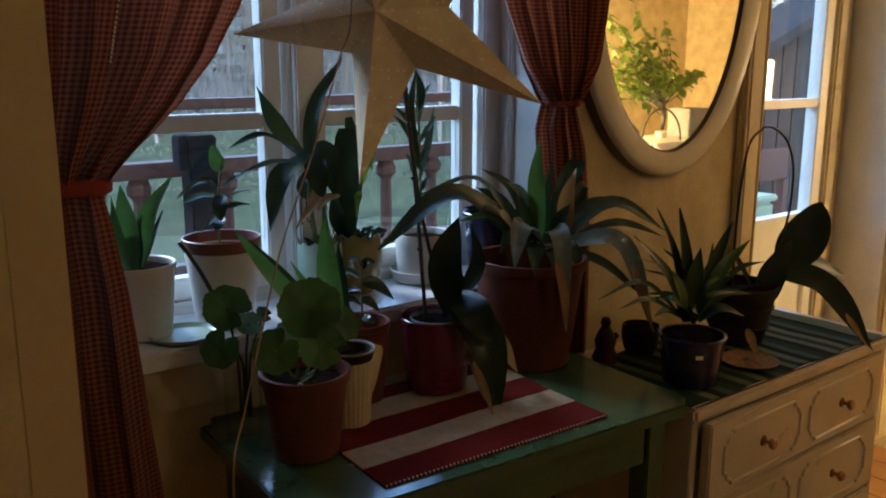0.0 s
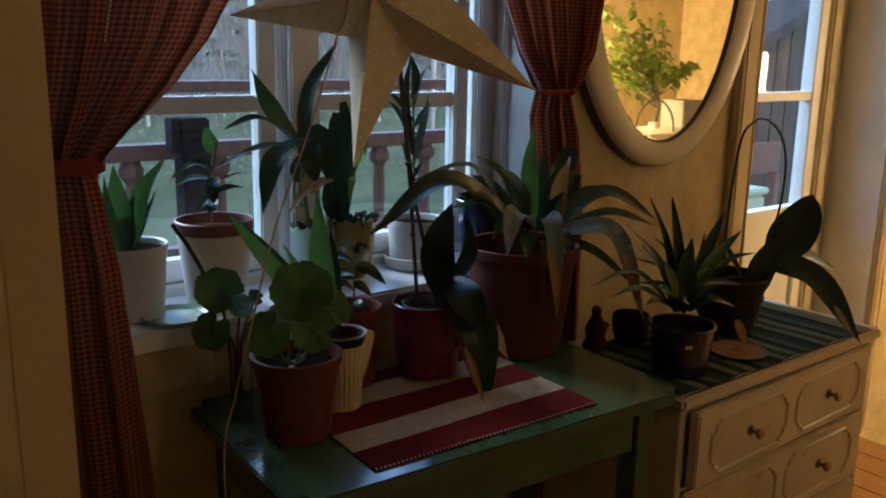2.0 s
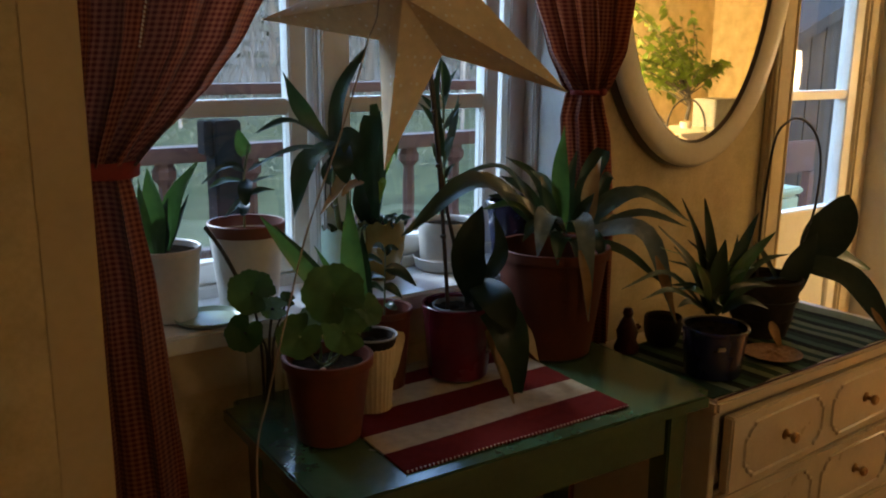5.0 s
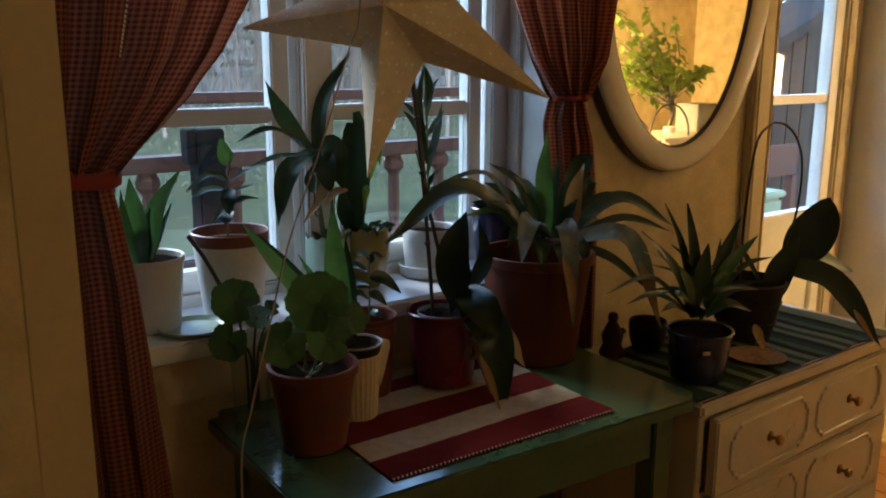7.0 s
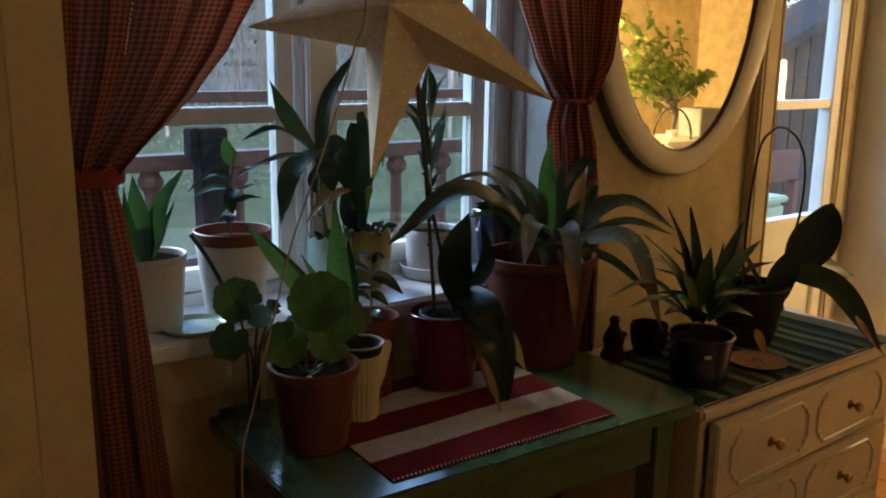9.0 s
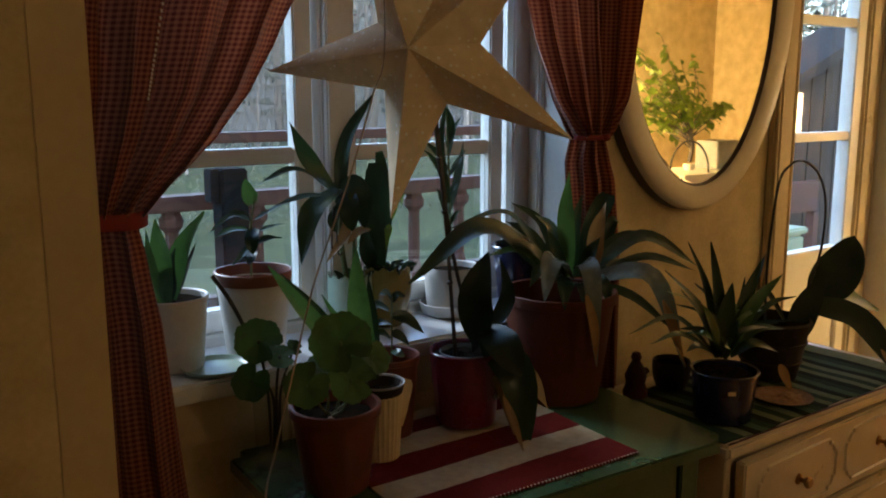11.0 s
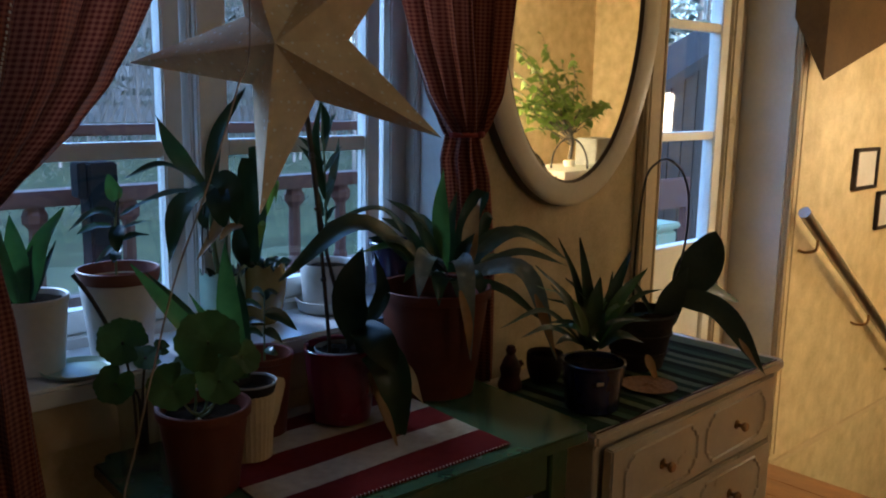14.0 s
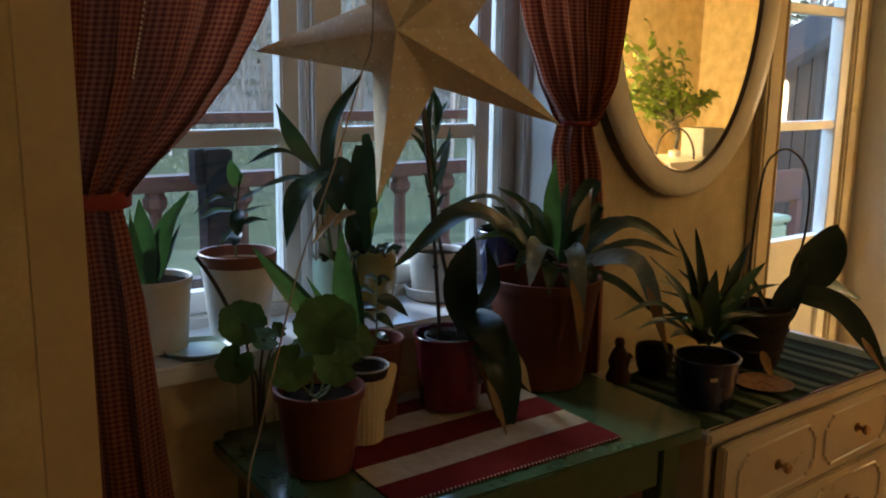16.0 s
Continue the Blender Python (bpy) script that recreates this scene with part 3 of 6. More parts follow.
def wall_picture(x, z, w, h):
    fr = thing("picture_frame", (x, Y1 - 0.01, z), "small dark wooden picture frame with pale print", "picture", "pictures on the stairwell wall")
    b = 0.016
    bars("frame", fr, DARK_CLAY, [(x, x + b, 1.478, 1.497, z, z + h), (x + w - b, x + w, 1.478, 1.497, z, z + h), (x + b, x + w - b, 1.478, 1.497, z, z + b), (x + b, x + w - b, 1.478, 1.497, z + h - b, z + h)], 0.002)
    part("print", slab(x + b, x + w - b, 1.488, 1.494, z + b, z + h - b), WHITE_GLAZE, fr, "pale picture sheet", False)


wall_picture(3.815, 1.026, 0.24, 0.18)
wall_picture(4.10, 0.83, 0.24, 0.175)
# boxed-in underside of the upper flight, rising along the wall
# shade on these faces is put into the dark brown colour
bm = bmesh.new()
near = [(3.235, 1.40, 1.476), (3.235, 1.40, TOP - 0.002), (5.62, 1.40, TOP - 0.002), (5.62, 1.40, 2.184)]
far = [(3.172, 1.497, 1.70), (3.172, 1.497, TOP - 0.002), (5.62, 1.497, TOP - 0.002), (5.62, 1.497, 2.29)]
fa, fb = [bm.verts.new(p) for p in near], [bm.verts.new(p) for p in far]
bm.faces.new(fa)
bm.faces.new(fb[::-1])
for i in range(4):
    bm.faces.new((fa[i], fa[(i + 1) % 4], fb[(i + 1) % 4], fb[i]))
tagged(part("trim_stair_soffit", bm, SHADED_BOARD, None, "", False), "boxed underside of the upper stairs, coloured brown for shade", "trim", "", "structure")

# lamp over the stairs
LAMP = (3.70, 1.024, 1.20)
lamp = thing("pendant_lamp", LAMP, "tall frosted glass pendant lamp over the stairs, lit", "lamp")
part("shade", lathe(bmesh.new(), LAMP, [(0.0, 0), (0.027, 0.002), (0.031, 0.008), (0.031, 0.215), (0.027, 0.222), (0, 0.224)], 28), glow("lit_frosted_glass", (1.0, 0.66, 0.33), LAMP_GLOW), lamp)
part("cap", lathe(bmesh.new(), LAMP, [(0, 0.226), (0.024, 0.226), (0.024, 0.25), (0.008, 0.26), (0, 0.26)], 20), BRASS, lamp)
part("cord", tube(bmesh.new(), (Vector(LAMP) + Vector((0, 0, 0.26)), (LAMP[0], LAMP[1], TOP)), 0.004, 4, 8), CORD, lamp)

# ---- mirror ----
MX, MZ, MA, MB = 1.878, 1.70, 0.375, 0.585


def oval_ring(bm, rows, seg=72):
    rings = []
    for a, b, y in rows:
        rings.append([bm.verts.new((MX + a * math.cos(2 * math.pi * k / seg), y, MZ + b * math.sin(2 * math.pi * k / seg))) for k in range(seg)])
    for p, q in zip(rings, rings[1:]):
        for k in range(seg):
            bm.faces.new((p[k], p[(k + 1) % seg], q[(k + 1) % seg], q[k]))
    return rings


mirror = thing("wall_mirror", (MX, 1.48, MZ - MB), "oval wall mirror in a wide cream frame", "mirror")
bm = bmesh.new()
oval_ring(bm, [(MA, MB, 1.470), (MA, MB, 1.460), (MA - 0.003, MB - 0.003, 1.454), (MA - 0.010, MB - 0.009, 1.4505), (MA - 0.030, MB - 0.026, 1.449), (MA - 0.064, MB - 0.050, 1.4505), (MA - 0.076, MB - 0.059, 1.453), (MA - 0.080, MB - 0.062, 1.456), (MA - 0.080, MB - 0.062, 1.472)])
part("frame", bm, MIRROR_FRAME, mirror)
# shade on the frame's outer side is put in as dark brown
bm = bmesh.new()
oval_ring(bm, [(MA - 0.002, MB - 0.002, 1.4695), (MA + 0.001, MB + 0.001, 1.4705), (MA + 0.003, MB + 0.003, 1.476), (MA + 0.003, MB + 0.003, 1.4968)])
part("outer_rim", bm, SHADED_RIM, mirror, "outer edge coloured dark for its shade")
# inner wall coloured dark to hold the shade the lamp leaves there
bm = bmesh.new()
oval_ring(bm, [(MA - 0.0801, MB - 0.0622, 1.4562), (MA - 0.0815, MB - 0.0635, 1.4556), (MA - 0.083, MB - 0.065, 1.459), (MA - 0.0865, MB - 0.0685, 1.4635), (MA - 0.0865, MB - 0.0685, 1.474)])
part("inner_rim", bm, SHADED_RIM, mirror, "inner rim coloured dark for its shade")
bm = bmesh.new()
r = oval_ring(bm, [(MA - 0.084, MB - 0.066, 1.4642), (MA - 0.090, MB - 0.072, 1.4635)])
bm.faces.new(r[1])
part("mirror_glass", bm, MIRROR, mirror, "clear silvered glass", False)


# ---- curtains ----
def drape(bm, edges, y, folds, depth, cloth, phase, nu=90, nv=60):
    """A gathered panel between two edges, given as (height, left, right) rows from the top down."""
    uvl = bm.loops.layers.uv.new("UVMap")
    zs = [e[0] for e in edges]
    grid = []
    for j in range(nv + 1):
        z = zs[0] + (zs[-1] - zs[0]) * j / nv
        k = max(i for i in range(len(zs) - 1) if z <= zs[i] + 1e-9)
        u = (zs[k] - z) / (zs[k] - zs[k + 1])
        u = u * u * (3 - 2 * u) * 0.2 + u * 0.8
        xl = edges[k][1] + (edges[k + 1][1] - edges[k][1]) * u
        xr = edges[k][2] + (edges[k + 1][2] - edges[k][2]) * u
        row = []
        for i in range(nu + 1):
            s = i / nu
            wide = xr - xl
            amp = depth * min(1.0, 0.45 + 0.25 / max(wide, 0.1) * 0.25)
            a = folds * 2 * math.pi * s + phase
            yy = y + amp * math.sin(a + 0.7 * math.sin(3.1 * z + 2 * s)) + 0.35 * amp * math.sin(2.3 * a + 4 * z)
            xx = xl + wide * s + 0.006 * math.sin(2 * a)
            row.append([bm.verts.new((xx, yy, z)), 0.0, z])
        run = sum((p[0].co - q[0].co).length for p, q in zip(row, row[1:]))
        for i, q in enumerate(row):
            q[1] = (i / nu - 0.5) * (0.6 * run + 0.4 * cloth)
        grid.append(row)
    for a, b in zip(grid, grid[1:]):
        for i in range(nu):
            f = bm.faces.new((a[i][0], a[i + 1][0], b[i + 1][0], b[i][0]))
            for lp, q in zip(f.loops, (a[i], a[i + 1], b[i + 1], b[i])):
                lp[uvl].uv = (q[1], q[2])
    return bm


def band(bm, x0, x1, y, z0, z1, depth, tilt, droop=0.012):
    """A flat ribbon round a gathered panel."""
    n, rows = 28, []
    for k in range(n + 1):
        a = math.pi * (k / n)
        x = (x0 + x1) / 2 - (x1 - x0) / 2 * math.cos(a)
        yy = y - depth * math.sin(a)
        dz = tilt * (k / n) - droop * math.sin(a)
        rows.append((bm.verts.new((x, yy, z0 + dz)), bm.verts.new((x, yy - 0.003, (z0 + z1) / 2 + dz)), bm.verts.new((x, yy, z1 + dz))))
    for a, b in zip(rows, rows[1:]):
        bm.faces.new((a[0], b[0], b[1], a[1]))
        bm.faces.new((a[1], b[1], b[2], a[2]))
    return bm


c1 = thing("curtain", (0.40, 1.38, 0.0), "red and white gingham curtain gathered by a red tieback", "curtain", "window curtains")
part("upper_panel", drape(bmesh.new(), [(2.12, 0.22, 0.985), (1.76, 0.24, 0.800), (1.508, 0.250, 0.656), (1.426, 0.262, 0.609), (1.353, 0.272, 0.551), (1.298, 0.280, 0.496), (1.259, 0.288, 0.450), (1.230, 0.295, 0.417)], 1.375, 4.2, 0.032, 0.60, 0.6), GINGHAM, c1)
bm = bmesh.new()
for p in spline(((0.453, 1.333, 1.588), (0.43, 1.333, 1.479), (0.415, 1.333, 1.408)), 22):
    box(bm, p.x - 0.0012, p.x + 0.0012, p.y - 0.001, p.y + 0.001, p.z - 0.0022, p.z + 0.0022)
tagged(part("seam_dots", bm, CERAMIC_WHITE, c1, "row of small white dots along the seam"), kind="stuff")
part("lower_panel", drape(bmesh.new(), [(1.236, 0.295, 0.405), (1.155, 0.285, 0.423), (1.041, 0.28, 0.442), (0.884, 0.27, 0.455), (0.674, 0.265, 0.472), (0.12, 0.26, 0.49)], 1.375, 2.1, 0.020, 0.21, 1.9), GINGHAM, c1)
part("tieback", band(bmesh.new(), 0.284, 0.416, 1.375, 1.229, 1.255, 0.030, -0.014), RED_BAND, c1, "plain red fabric tieback")
c2 = thing("curtain", (1.45, 1.42, 0.0), "red and white gingham curtain gathered by a thin red tieback", "curtain", "window curtains")
part("upper_panel", drape(bmesh.new(), [(2.12, 1.10, 1.60), (1.68, 1.205, 1.575), (1.536, 1.255, 1.555), (1.409, 1.314, 1.538), (1.345, 1.362, 1.503), (1.318, 1.385, 1.482)], 1.42, 4.6, 0.024, 0.42, 0.2), GINGHAM, c2)
part("lower_panel", drape(bmesh.new(), [(1.322, 1.385, 1.482), (1.265, 1.368, 1.505), (1.215, 1.373, 1.525), (1.02, 1.394, 1.545), (0.7, 1.40, 1.552), (0.15, 1.40, 1.555)], 1.42, 3.2, 0.017, 0.18, 1.1), GINGHAM, c2)
part("tieback", band(bmesh.new(), 1.381, 1.486, 1.42, 1.314, 1.325, 0.032, 0.004, 0.003), RED_BAND, c2, "thin red fabric tieback")
kn = bmesh.new()
bmesh.ops.create_icosphere(kn, subdivisions=2, radius=0.011, matrix=pose(1.452, 1.386, 1.319) @ Matrix.Diagonal((1.0, 0.8, 0.85, 1.0)))
part("knot", kn, RED_BAND, c2, "small red fabric knot")
rod = solo("curtain_rod", tube(bmesh.new(), ((0.18, 1.40, 2.13), (1.68, 1.40, 2.13)), 0.011, 4, 12), CREAM, "white curtain rod above the window", "curtain rod")

# ---- green table ----
TX0, TX1, TY0, TY1, TZ = 0.548, 1.396, 0.993, 1.452, 0.76
table = thing("side_table", ((TX0 + TX1) / 2, (TY0 + TY1) / 2, 0), "glossy dark green painted wooden table under the window", "table")
table.rotation_euler.z = radians(-3.2)
bm = bmesh.new()
box(bm, TX0, TX1, TY0, TY1, TZ - 0.024, TZ)
bmesh.ops.bevel(bm, geom=[e for e in bm.edges if abs(e.verts[0].co.z - e.verts[1].co.z) > 0.01], offset=0.030, segments=5, affect="EDGES")
bmesh.ops.bevel(bm, geom=[e for e in bm.edges if e.verts[0].co.z > TZ - 1e-4 and e.verts[1].co.z > TZ - 1e-4 and len([f for f in e.link_faces if abs(f.normal.z) < 0.5]) == 1], offset=0.0035, segments=2, affect="EDGES", clamp_overlap=True)
part("tabletop", bm, GREEN_PAINT, table)
ins = 0.045
for nm, p in (("apron", (TX0 + ins + 0.05, TX1 - ins - 0.05, TY0 + ins, TY0 + ins + 0.02)), ("apron", (TX0 + ins + 0.05, TX1 - ins - 0.05, TY1 - ins - 0.02, TY1 - ins)), ("apron", (TX0 + ins, TX0 + ins + 0.02, TY0 + ins + 0.05, TY1 - ins - 0.05)), ("apron", (TX1 - ins - 0.02, TX1 - ins, TY0 + ins + 0.05, TY1 - ins - 0.05))):
    part(nm, slab(*p, TZ - 0.125, TZ - 0.024, 0.002), GREEN_PAINT, table)
for x in (TX0 + ins - 0.006, TX1 - ins - 0.046):
    for y in (TY0 + ins - 0.006, TY1 - ins - 0.046):
        bm = slab(x, x + 0.052, y, y + 0.052, 0.0, TZ - 0.0242, 0.003)
        for v in bm.verts:
            if v.co.z < 0.4:
                v.co.x += (x + 0.026 - v.co.x) * 0.3
                v.co.y += (y + 0.026 - v.co.y) * 0.3
        part("leg", bm, GREEN_PAINT, table)

bm = bmesh.new()
nx, ny, v = 40, 28, {}
for i in range(nx + 1):
    for j in range(ny + 1):
        x, y = 0.693 + 0.488 * i / nx, 1.022 + 0.418 * j / ny
        y += 0.018 * (1 - i / nx) * (1 - j / ny)
        x += 0.06 * (y - 1.03)
        v[i, j] = bm.verts.new((x, y, TZ + 0.0035 + 0.0012 * math.sin(17 * x + 3) * math.sin(23 * y)))
for i in range(nx):
    for j in range(ny):
        bm.faces.new((v[i, j], v[i + 1, j], v[i + 1, j + 1], v[i, j + 1]))
ge = bmesh.ops.extrude_face_region(bm, geom=bm.faces[:])
bmesh.ops.translate(bm, verts=[q for q in ge["geom"] if isinstance(q, bmesh.types.BMVert)], vec=(0, 0, -0.003))
tmat = thing("table_mat", (0.937, 1.231, TZ), "woven red and cream striped table mat", "table mat")
part("cloth", bm, MAT_CLOTH, tmat)
bm = bmesh.new()
for k in range(60):
    x = 0.697 + 0.48 * k / 59
    y = 1.0235 + 0.018 * (1 - (x - 0.693) / 0.488)
    box(bm, x - 0.0011, x + 0.0011, y - 0.0015, y + 0.0012, TZ + 0.0012, TZ + 0.0047)
tagged(part("stitching", bm, CREAM, tmat, "white overcast stitches on the hem"), kind="stuff")

# ---- dresser ----
QX0, QX1, QY0, QY1, QZ = 1.452, 2.271, 1.024, 1.42, 0.71
dresser = thing("dresser", ((QX0 + QX1) / 2, (QY0 + QY1) / 2, 0), "cream painted wooden chest of drawers with moulded fronts", "dresser")
part("top", slab(QX0 - 0.012, QX1 + 0.012, QY0 - 0.012, QY1, QZ - 0.032, QZ, 0.007), CREAM, dresser)
for x in (QX0, QX1 - 0.02):
    part("side_panel", slab(x, x + 0.02, QY0 + 0.004, QY1, 0.05, QZ - 0.0322, 0.002), CREAM, dresser)
part("back_panel", slab(QX0 + 0.0205, QX1 - 0.0205, QY1 - 0.012, QY1, 0.05, QZ - 0.0322), CREAM, dresser)
part("bottom_panel", slab(QX0 + 0.0205, QX1 - 0.0205, QY0 + 0.03, QY1 - 0.0125, 0.05, 0.07), CREAM, dresser)
part("inner_panel", slab(QX0 + 0.0205, QX1 - 0.0205, QY0 + 0.025, QY0 + 0.04, 0.0705, QZ - 0.0322), CREAM, dresser)
for z in (0.490, 0.294):
    part("divider", slab(QX0 + 0.0205, QX1 - 0.0205, QY0 + 0.004, QY0 + 0.0245, z - 0.006, z + 0.006, 0.002), CREAM, dresser)
part("plinth", slab(QX0 + 0.01, QX1 - 0.01, QY0 + 0.02, QY1 - 0.01, 0.0, 0.05), CREAM, dresser)


def moulding(bm, x0, x1, z0, z1, y, r=0.035, w=0.0045):
    """A raised bead round a field whose corners step inwards."""
    pts = []
    for cx, cz, a0 in ((x1, z1, 0), (x0, z1, 90), (x0, z0, 180), (x1, z0, 270)):
        sx, sz = (1 if cx == x1 else -1), (1 if cz == z1 else -1)
        arc = [(cx - sx * r * 0.95 + sx * r * 0.62 * math.cos(radians(b)) * 1.0, cz - sz * r * 0.95 + sz * r * 0.62 * math.sin(radians(b))) for b in range(0, 91, 15)]
        seq = [(cx, cz - sz * r * 1.25), (cx - sx * 0.002, cz - sz * r)] + arc + [(cx - sx * r, cz - sz * 0.002), (cx - sx * r * 1.25, cz)]
        pts += seq if a0 in (0, 180) else seq[::-1]
    n = len(pts)
    ring = []
    for i, (x, z) in enumerate(pts):
        xa, za = pts[i - 1]
        xb, zb = pts[(i + 1) % n]
        d = Vector((xb - xa, 0, zb - za)).normalized()
        nn = Vector((-d.z, 0, d.x))
        c = Vector((x, y, z))
        ring.append([bm.verts.new(c + nn * w), bm.verts.new(c + nn * w * 0.5 + Vector((0, -0.005, 0))), bm.verts.new(c - nn * w * 0.5 + Vector((0, -0.005, 0))), bm.verts.new(c - nn * w)])
    for i in range(n):
        a, b = ring[i], ring[(i + 1) % n]
        for k in range(3):
            bm.faces.new((a[k], b[k], b[k + 1], a[k + 1]))
    return bm


def skew(bm, amount, xa, xb):
    """Pulls a drawer front out at its one end."""
    for v in bm.verts:
        v.co.y -= amount * (xb - v.co.x) / (xb - xa)
    return bm


for zi, (z0, z1) in enumerate(((0.498, 0.671), (0.302, 0.482), (0.106, 0.286))):
    xa, xb = QX0 + 0.024, QX1 - 0.024
    fy, out = QY0 - 0.004, (0.024, 0.003, 0.0)[zi]
    drawer = part("drawer", skew(slab(xa, xb, fy, QY0 + 0.022, z0, z1, 0.004), out, xa, xb), CREAM, dresser)
    xm = (xa + xb) / 2
    for a, b in ((xa + 0.050, xm - 0.024), (xm + 0.020, xb - 0.050)):
        part("moulding", skew(moulding(bmesh.new(), a, b, z0 + 0.020, z1 - 0.027, fy, 0.032), out, xa, xb), CREAM, drawer)
        kb = lathe(bmesh.new(), (0, 0, 0), [(0, 0), (0.013, 0), (0.012, 0.003), (0.005, 0.006), (0.005, 0.014), (0.012, 0.02), (0.0135, 0.025), (0.010, 0.030), (0, 0.031)], 18)
        bmesh.ops.transform(kb, matrix=pose((a + b) / 2, fy - 0.0005, (z0 + z1) / 2 - 0.002, 90), verts=kb.verts)
        part("knob", skew(kb, out, xa, xb), BRASS, drawer, "turned brass knob")

bm = bmesh.new()
nx, ny, v = 50, 30, {}
for i in range(nx + 1):
    for j in range(ny + 1):
        x, y = 1.446 + 0.80 * i / nx, 1.026 + 0.325 * j / ny
        y += 0.004 * math.sin(31 * x) * (j < 2) + 0.005 * math.sin(23 * x + 1) * (j > ny - 2)
        v[i, j] = bm.verts.new((x, y, QZ + 0.0036 + 0.0012 * math.sin(19 * x) * math.cos(29 * y)))
for i in range(nx):
    for j in range(ny):
        bm.faces.new((v[i, j], v[i + 1, j], v[i + 1, j + 1], v[i, j + 1]))
ge = bmesh.ops.extrude_face_region(bm, geom=bm.faces[:])
bmesh.ops.translate(bm, verts=[q for q in ge["geom"] if isinstance(q, bmesh.types.BMVert)], vec=(0, 0, -0.003))
run = thing("table_runner", (1.846, 1.19, QZ), "green striped woven rag runner over the dresser", "table runner")
part("cloth", bm, RUNNER_CLOTH, run)
part("hem", slab(1.447, 2.245, 1.0165, 1.0215, QZ + 0.0008, QZ + 0.0040, 0.0012), DARK_RED, run, "dark reddish hem")


# ---- pots and plants ----
def frond(plant, base, mid, tip, width, shape, mat):
    """One leaf of a plant, as a part."""
    return part("leaf", blade(bmesh.new(), base, mid, tip, width, shape), mat, plant)


def pot(at, r0, r1, h, mat, label, soil_depth=0.015, category="plant pot", lip=0.0, lip_h=0.0, wobble=None, belly=0.0, fill=SOIL, seed=3, foot=0.0):
    ob = thing("flower_pot", at, label, category)
    part("body", pot_mesh(at, r0, r1, h, 0.004, lip, lip_h, 44, wobble, foot, belly), mat, ob)
    part("soil", soil_disc((at[0], at[1], at[2] + h - soil_depth), r1 - 0.007, seed), fill, ob, "dark loose potting soil")
    return ob


def stem(plant, points, r, mat=None, name="stem", taper=0.7):
    return part(name, tube(bmesh.new(), points, r, 20, 8, taper), mat or STEM, plant)


T0, S0, D0 = TZ + 0.0005, WZ0 + 0.0065, QZ + 0.005

# window sill
pot((0.510, 1.571, S0), 0.054, 0.066, 0.138, WHITE_GLAZE, "smooth white pot on the window sill", 0.012, lip=0.0015, lip_h=0.012)
white_left = thing("strap_leaf_plant", (0.516, 1.571, S0 + 0.118), "young plant with broad upright green leaves", "potted plant")
frond(white_left, (0.497, 1.560, 1.032), (0.489, 1.550, 1.123), (0.482, 1.550, 1.196), 0.040, "strap", MID_LEAF)
frond(white_left, (0.509, 1.570, 1.033), (0.527, 1.550, 1.134), (0.566, 1.530, 1.205), 0.038, "strap", MID_LEAF)
frond(white_left, (0.501, 1.560, 1.034), (0.500, 1.550, 1.091), (0.516, 1.550, 1.140), 0.037, "lance", DEEP_LEAF)
frond(white_left, (0.518, 1.580, 1.032), (0.548, 1.600, 1.082), (0.580, 1.620, 1.133), 0.013, "strap", DEEP_LEAF)
frond(white_left, (0.483, 1.540, 1.038), (0.462, 1.520, 1.110), (0.456, 1.520, 1.185), 0.025, "lance", MID_LEAF)
solo("plant_saucer", lathe(bmesh.new(), (0.565, 1.505, S0), [(0, 0), (0.045, 0), (0.055, 0.004), (0.062, 0.012), (0.064, 0.012), (0.060, 0.005), (0.05, 0.003), (0, 0.003)], 36), PALE_GREEN, "shallow pale green glazed saucer on the sill", "saucer")
wp = pot((0.671, 1.565, S0), 0.056, 0.071, 0.148, WHITE_GLAZE, "white pot holding a brown plastic pot", 0.085)
part("inner_pot", lathe(bmesh.new(), (0.671, 1.565, S0), [(0.056, 0.055), (0.0665, 0.144), (0.073, 0.145), (0.0755, 0.167), (0.073, 0.169), (0.0705, 0.168), (0.058, 0.055)], 44), BROWN_PLASTIC, wp, "brown plastic inner pot rim")
white_mid = thing("small_leaf_plant", (0.66, 1.55, S0 + 0.135), "slender seedling with small green leaves", "potted plant")
stem(white_mid, ((0.66, 1.55, 1.045), (0.659, 1.545, 1.091), (0.658, 1.54, 1.159), (0.667, 1.54, 1.212), (0.662, 1.525, 1.235)), 0.0025)
frond(white_mid, (0.666, 1.540, 1.212), (0.655, 1.530, 1.229), (0.642, 1.520, 1.261), 0.030, "oval", MID_LEAF)
frond(white_mid, (0.661, 1.540, 1.180), (0.616, 1.530, 1.193), (0.564, 1.520, 1.162), 0.014, "lance", PALE_LEAF)
frond(white_mid, (0.651, 1.540, 1.165), (0.610, 1.520, 1.168), (0.572, 1.500, 1.160), 0.018, "lance", MID_LEAF)
frond(white_mid, (0.668, 1.540, 1.134), (0.693, 1.540, 1.143), (0.722, 1.540, 1.140), 0.014, "lance", DEEP_LEAF)
frond(white_mid, (0.665, 1.540, 1.164), (0.652, 1.520, 1.146), (0.649, 1.510, 1.119), 0.028, "oval", DEEP_LEAF)
frond(white_mid, (0.658, 1.540, 1.121), (0.650, 1.520, 1.114), (0.639, 1.510, 1.101), 0.022, "oval", DEEP_LEAF)
frond(white_mid, (0.659, 1.540, 1.132), (0.636, 1.530, 1.118), (0.609, 1.520, 1.099), 0.014, "lance", PALE_LEAF)
frond(white_mid, (0.668, 1.540, 1.180), (0.697, 1.550, 1.192), (0.741, 1.560, 1.204), 0.009, "lance", PALE_LEAF)
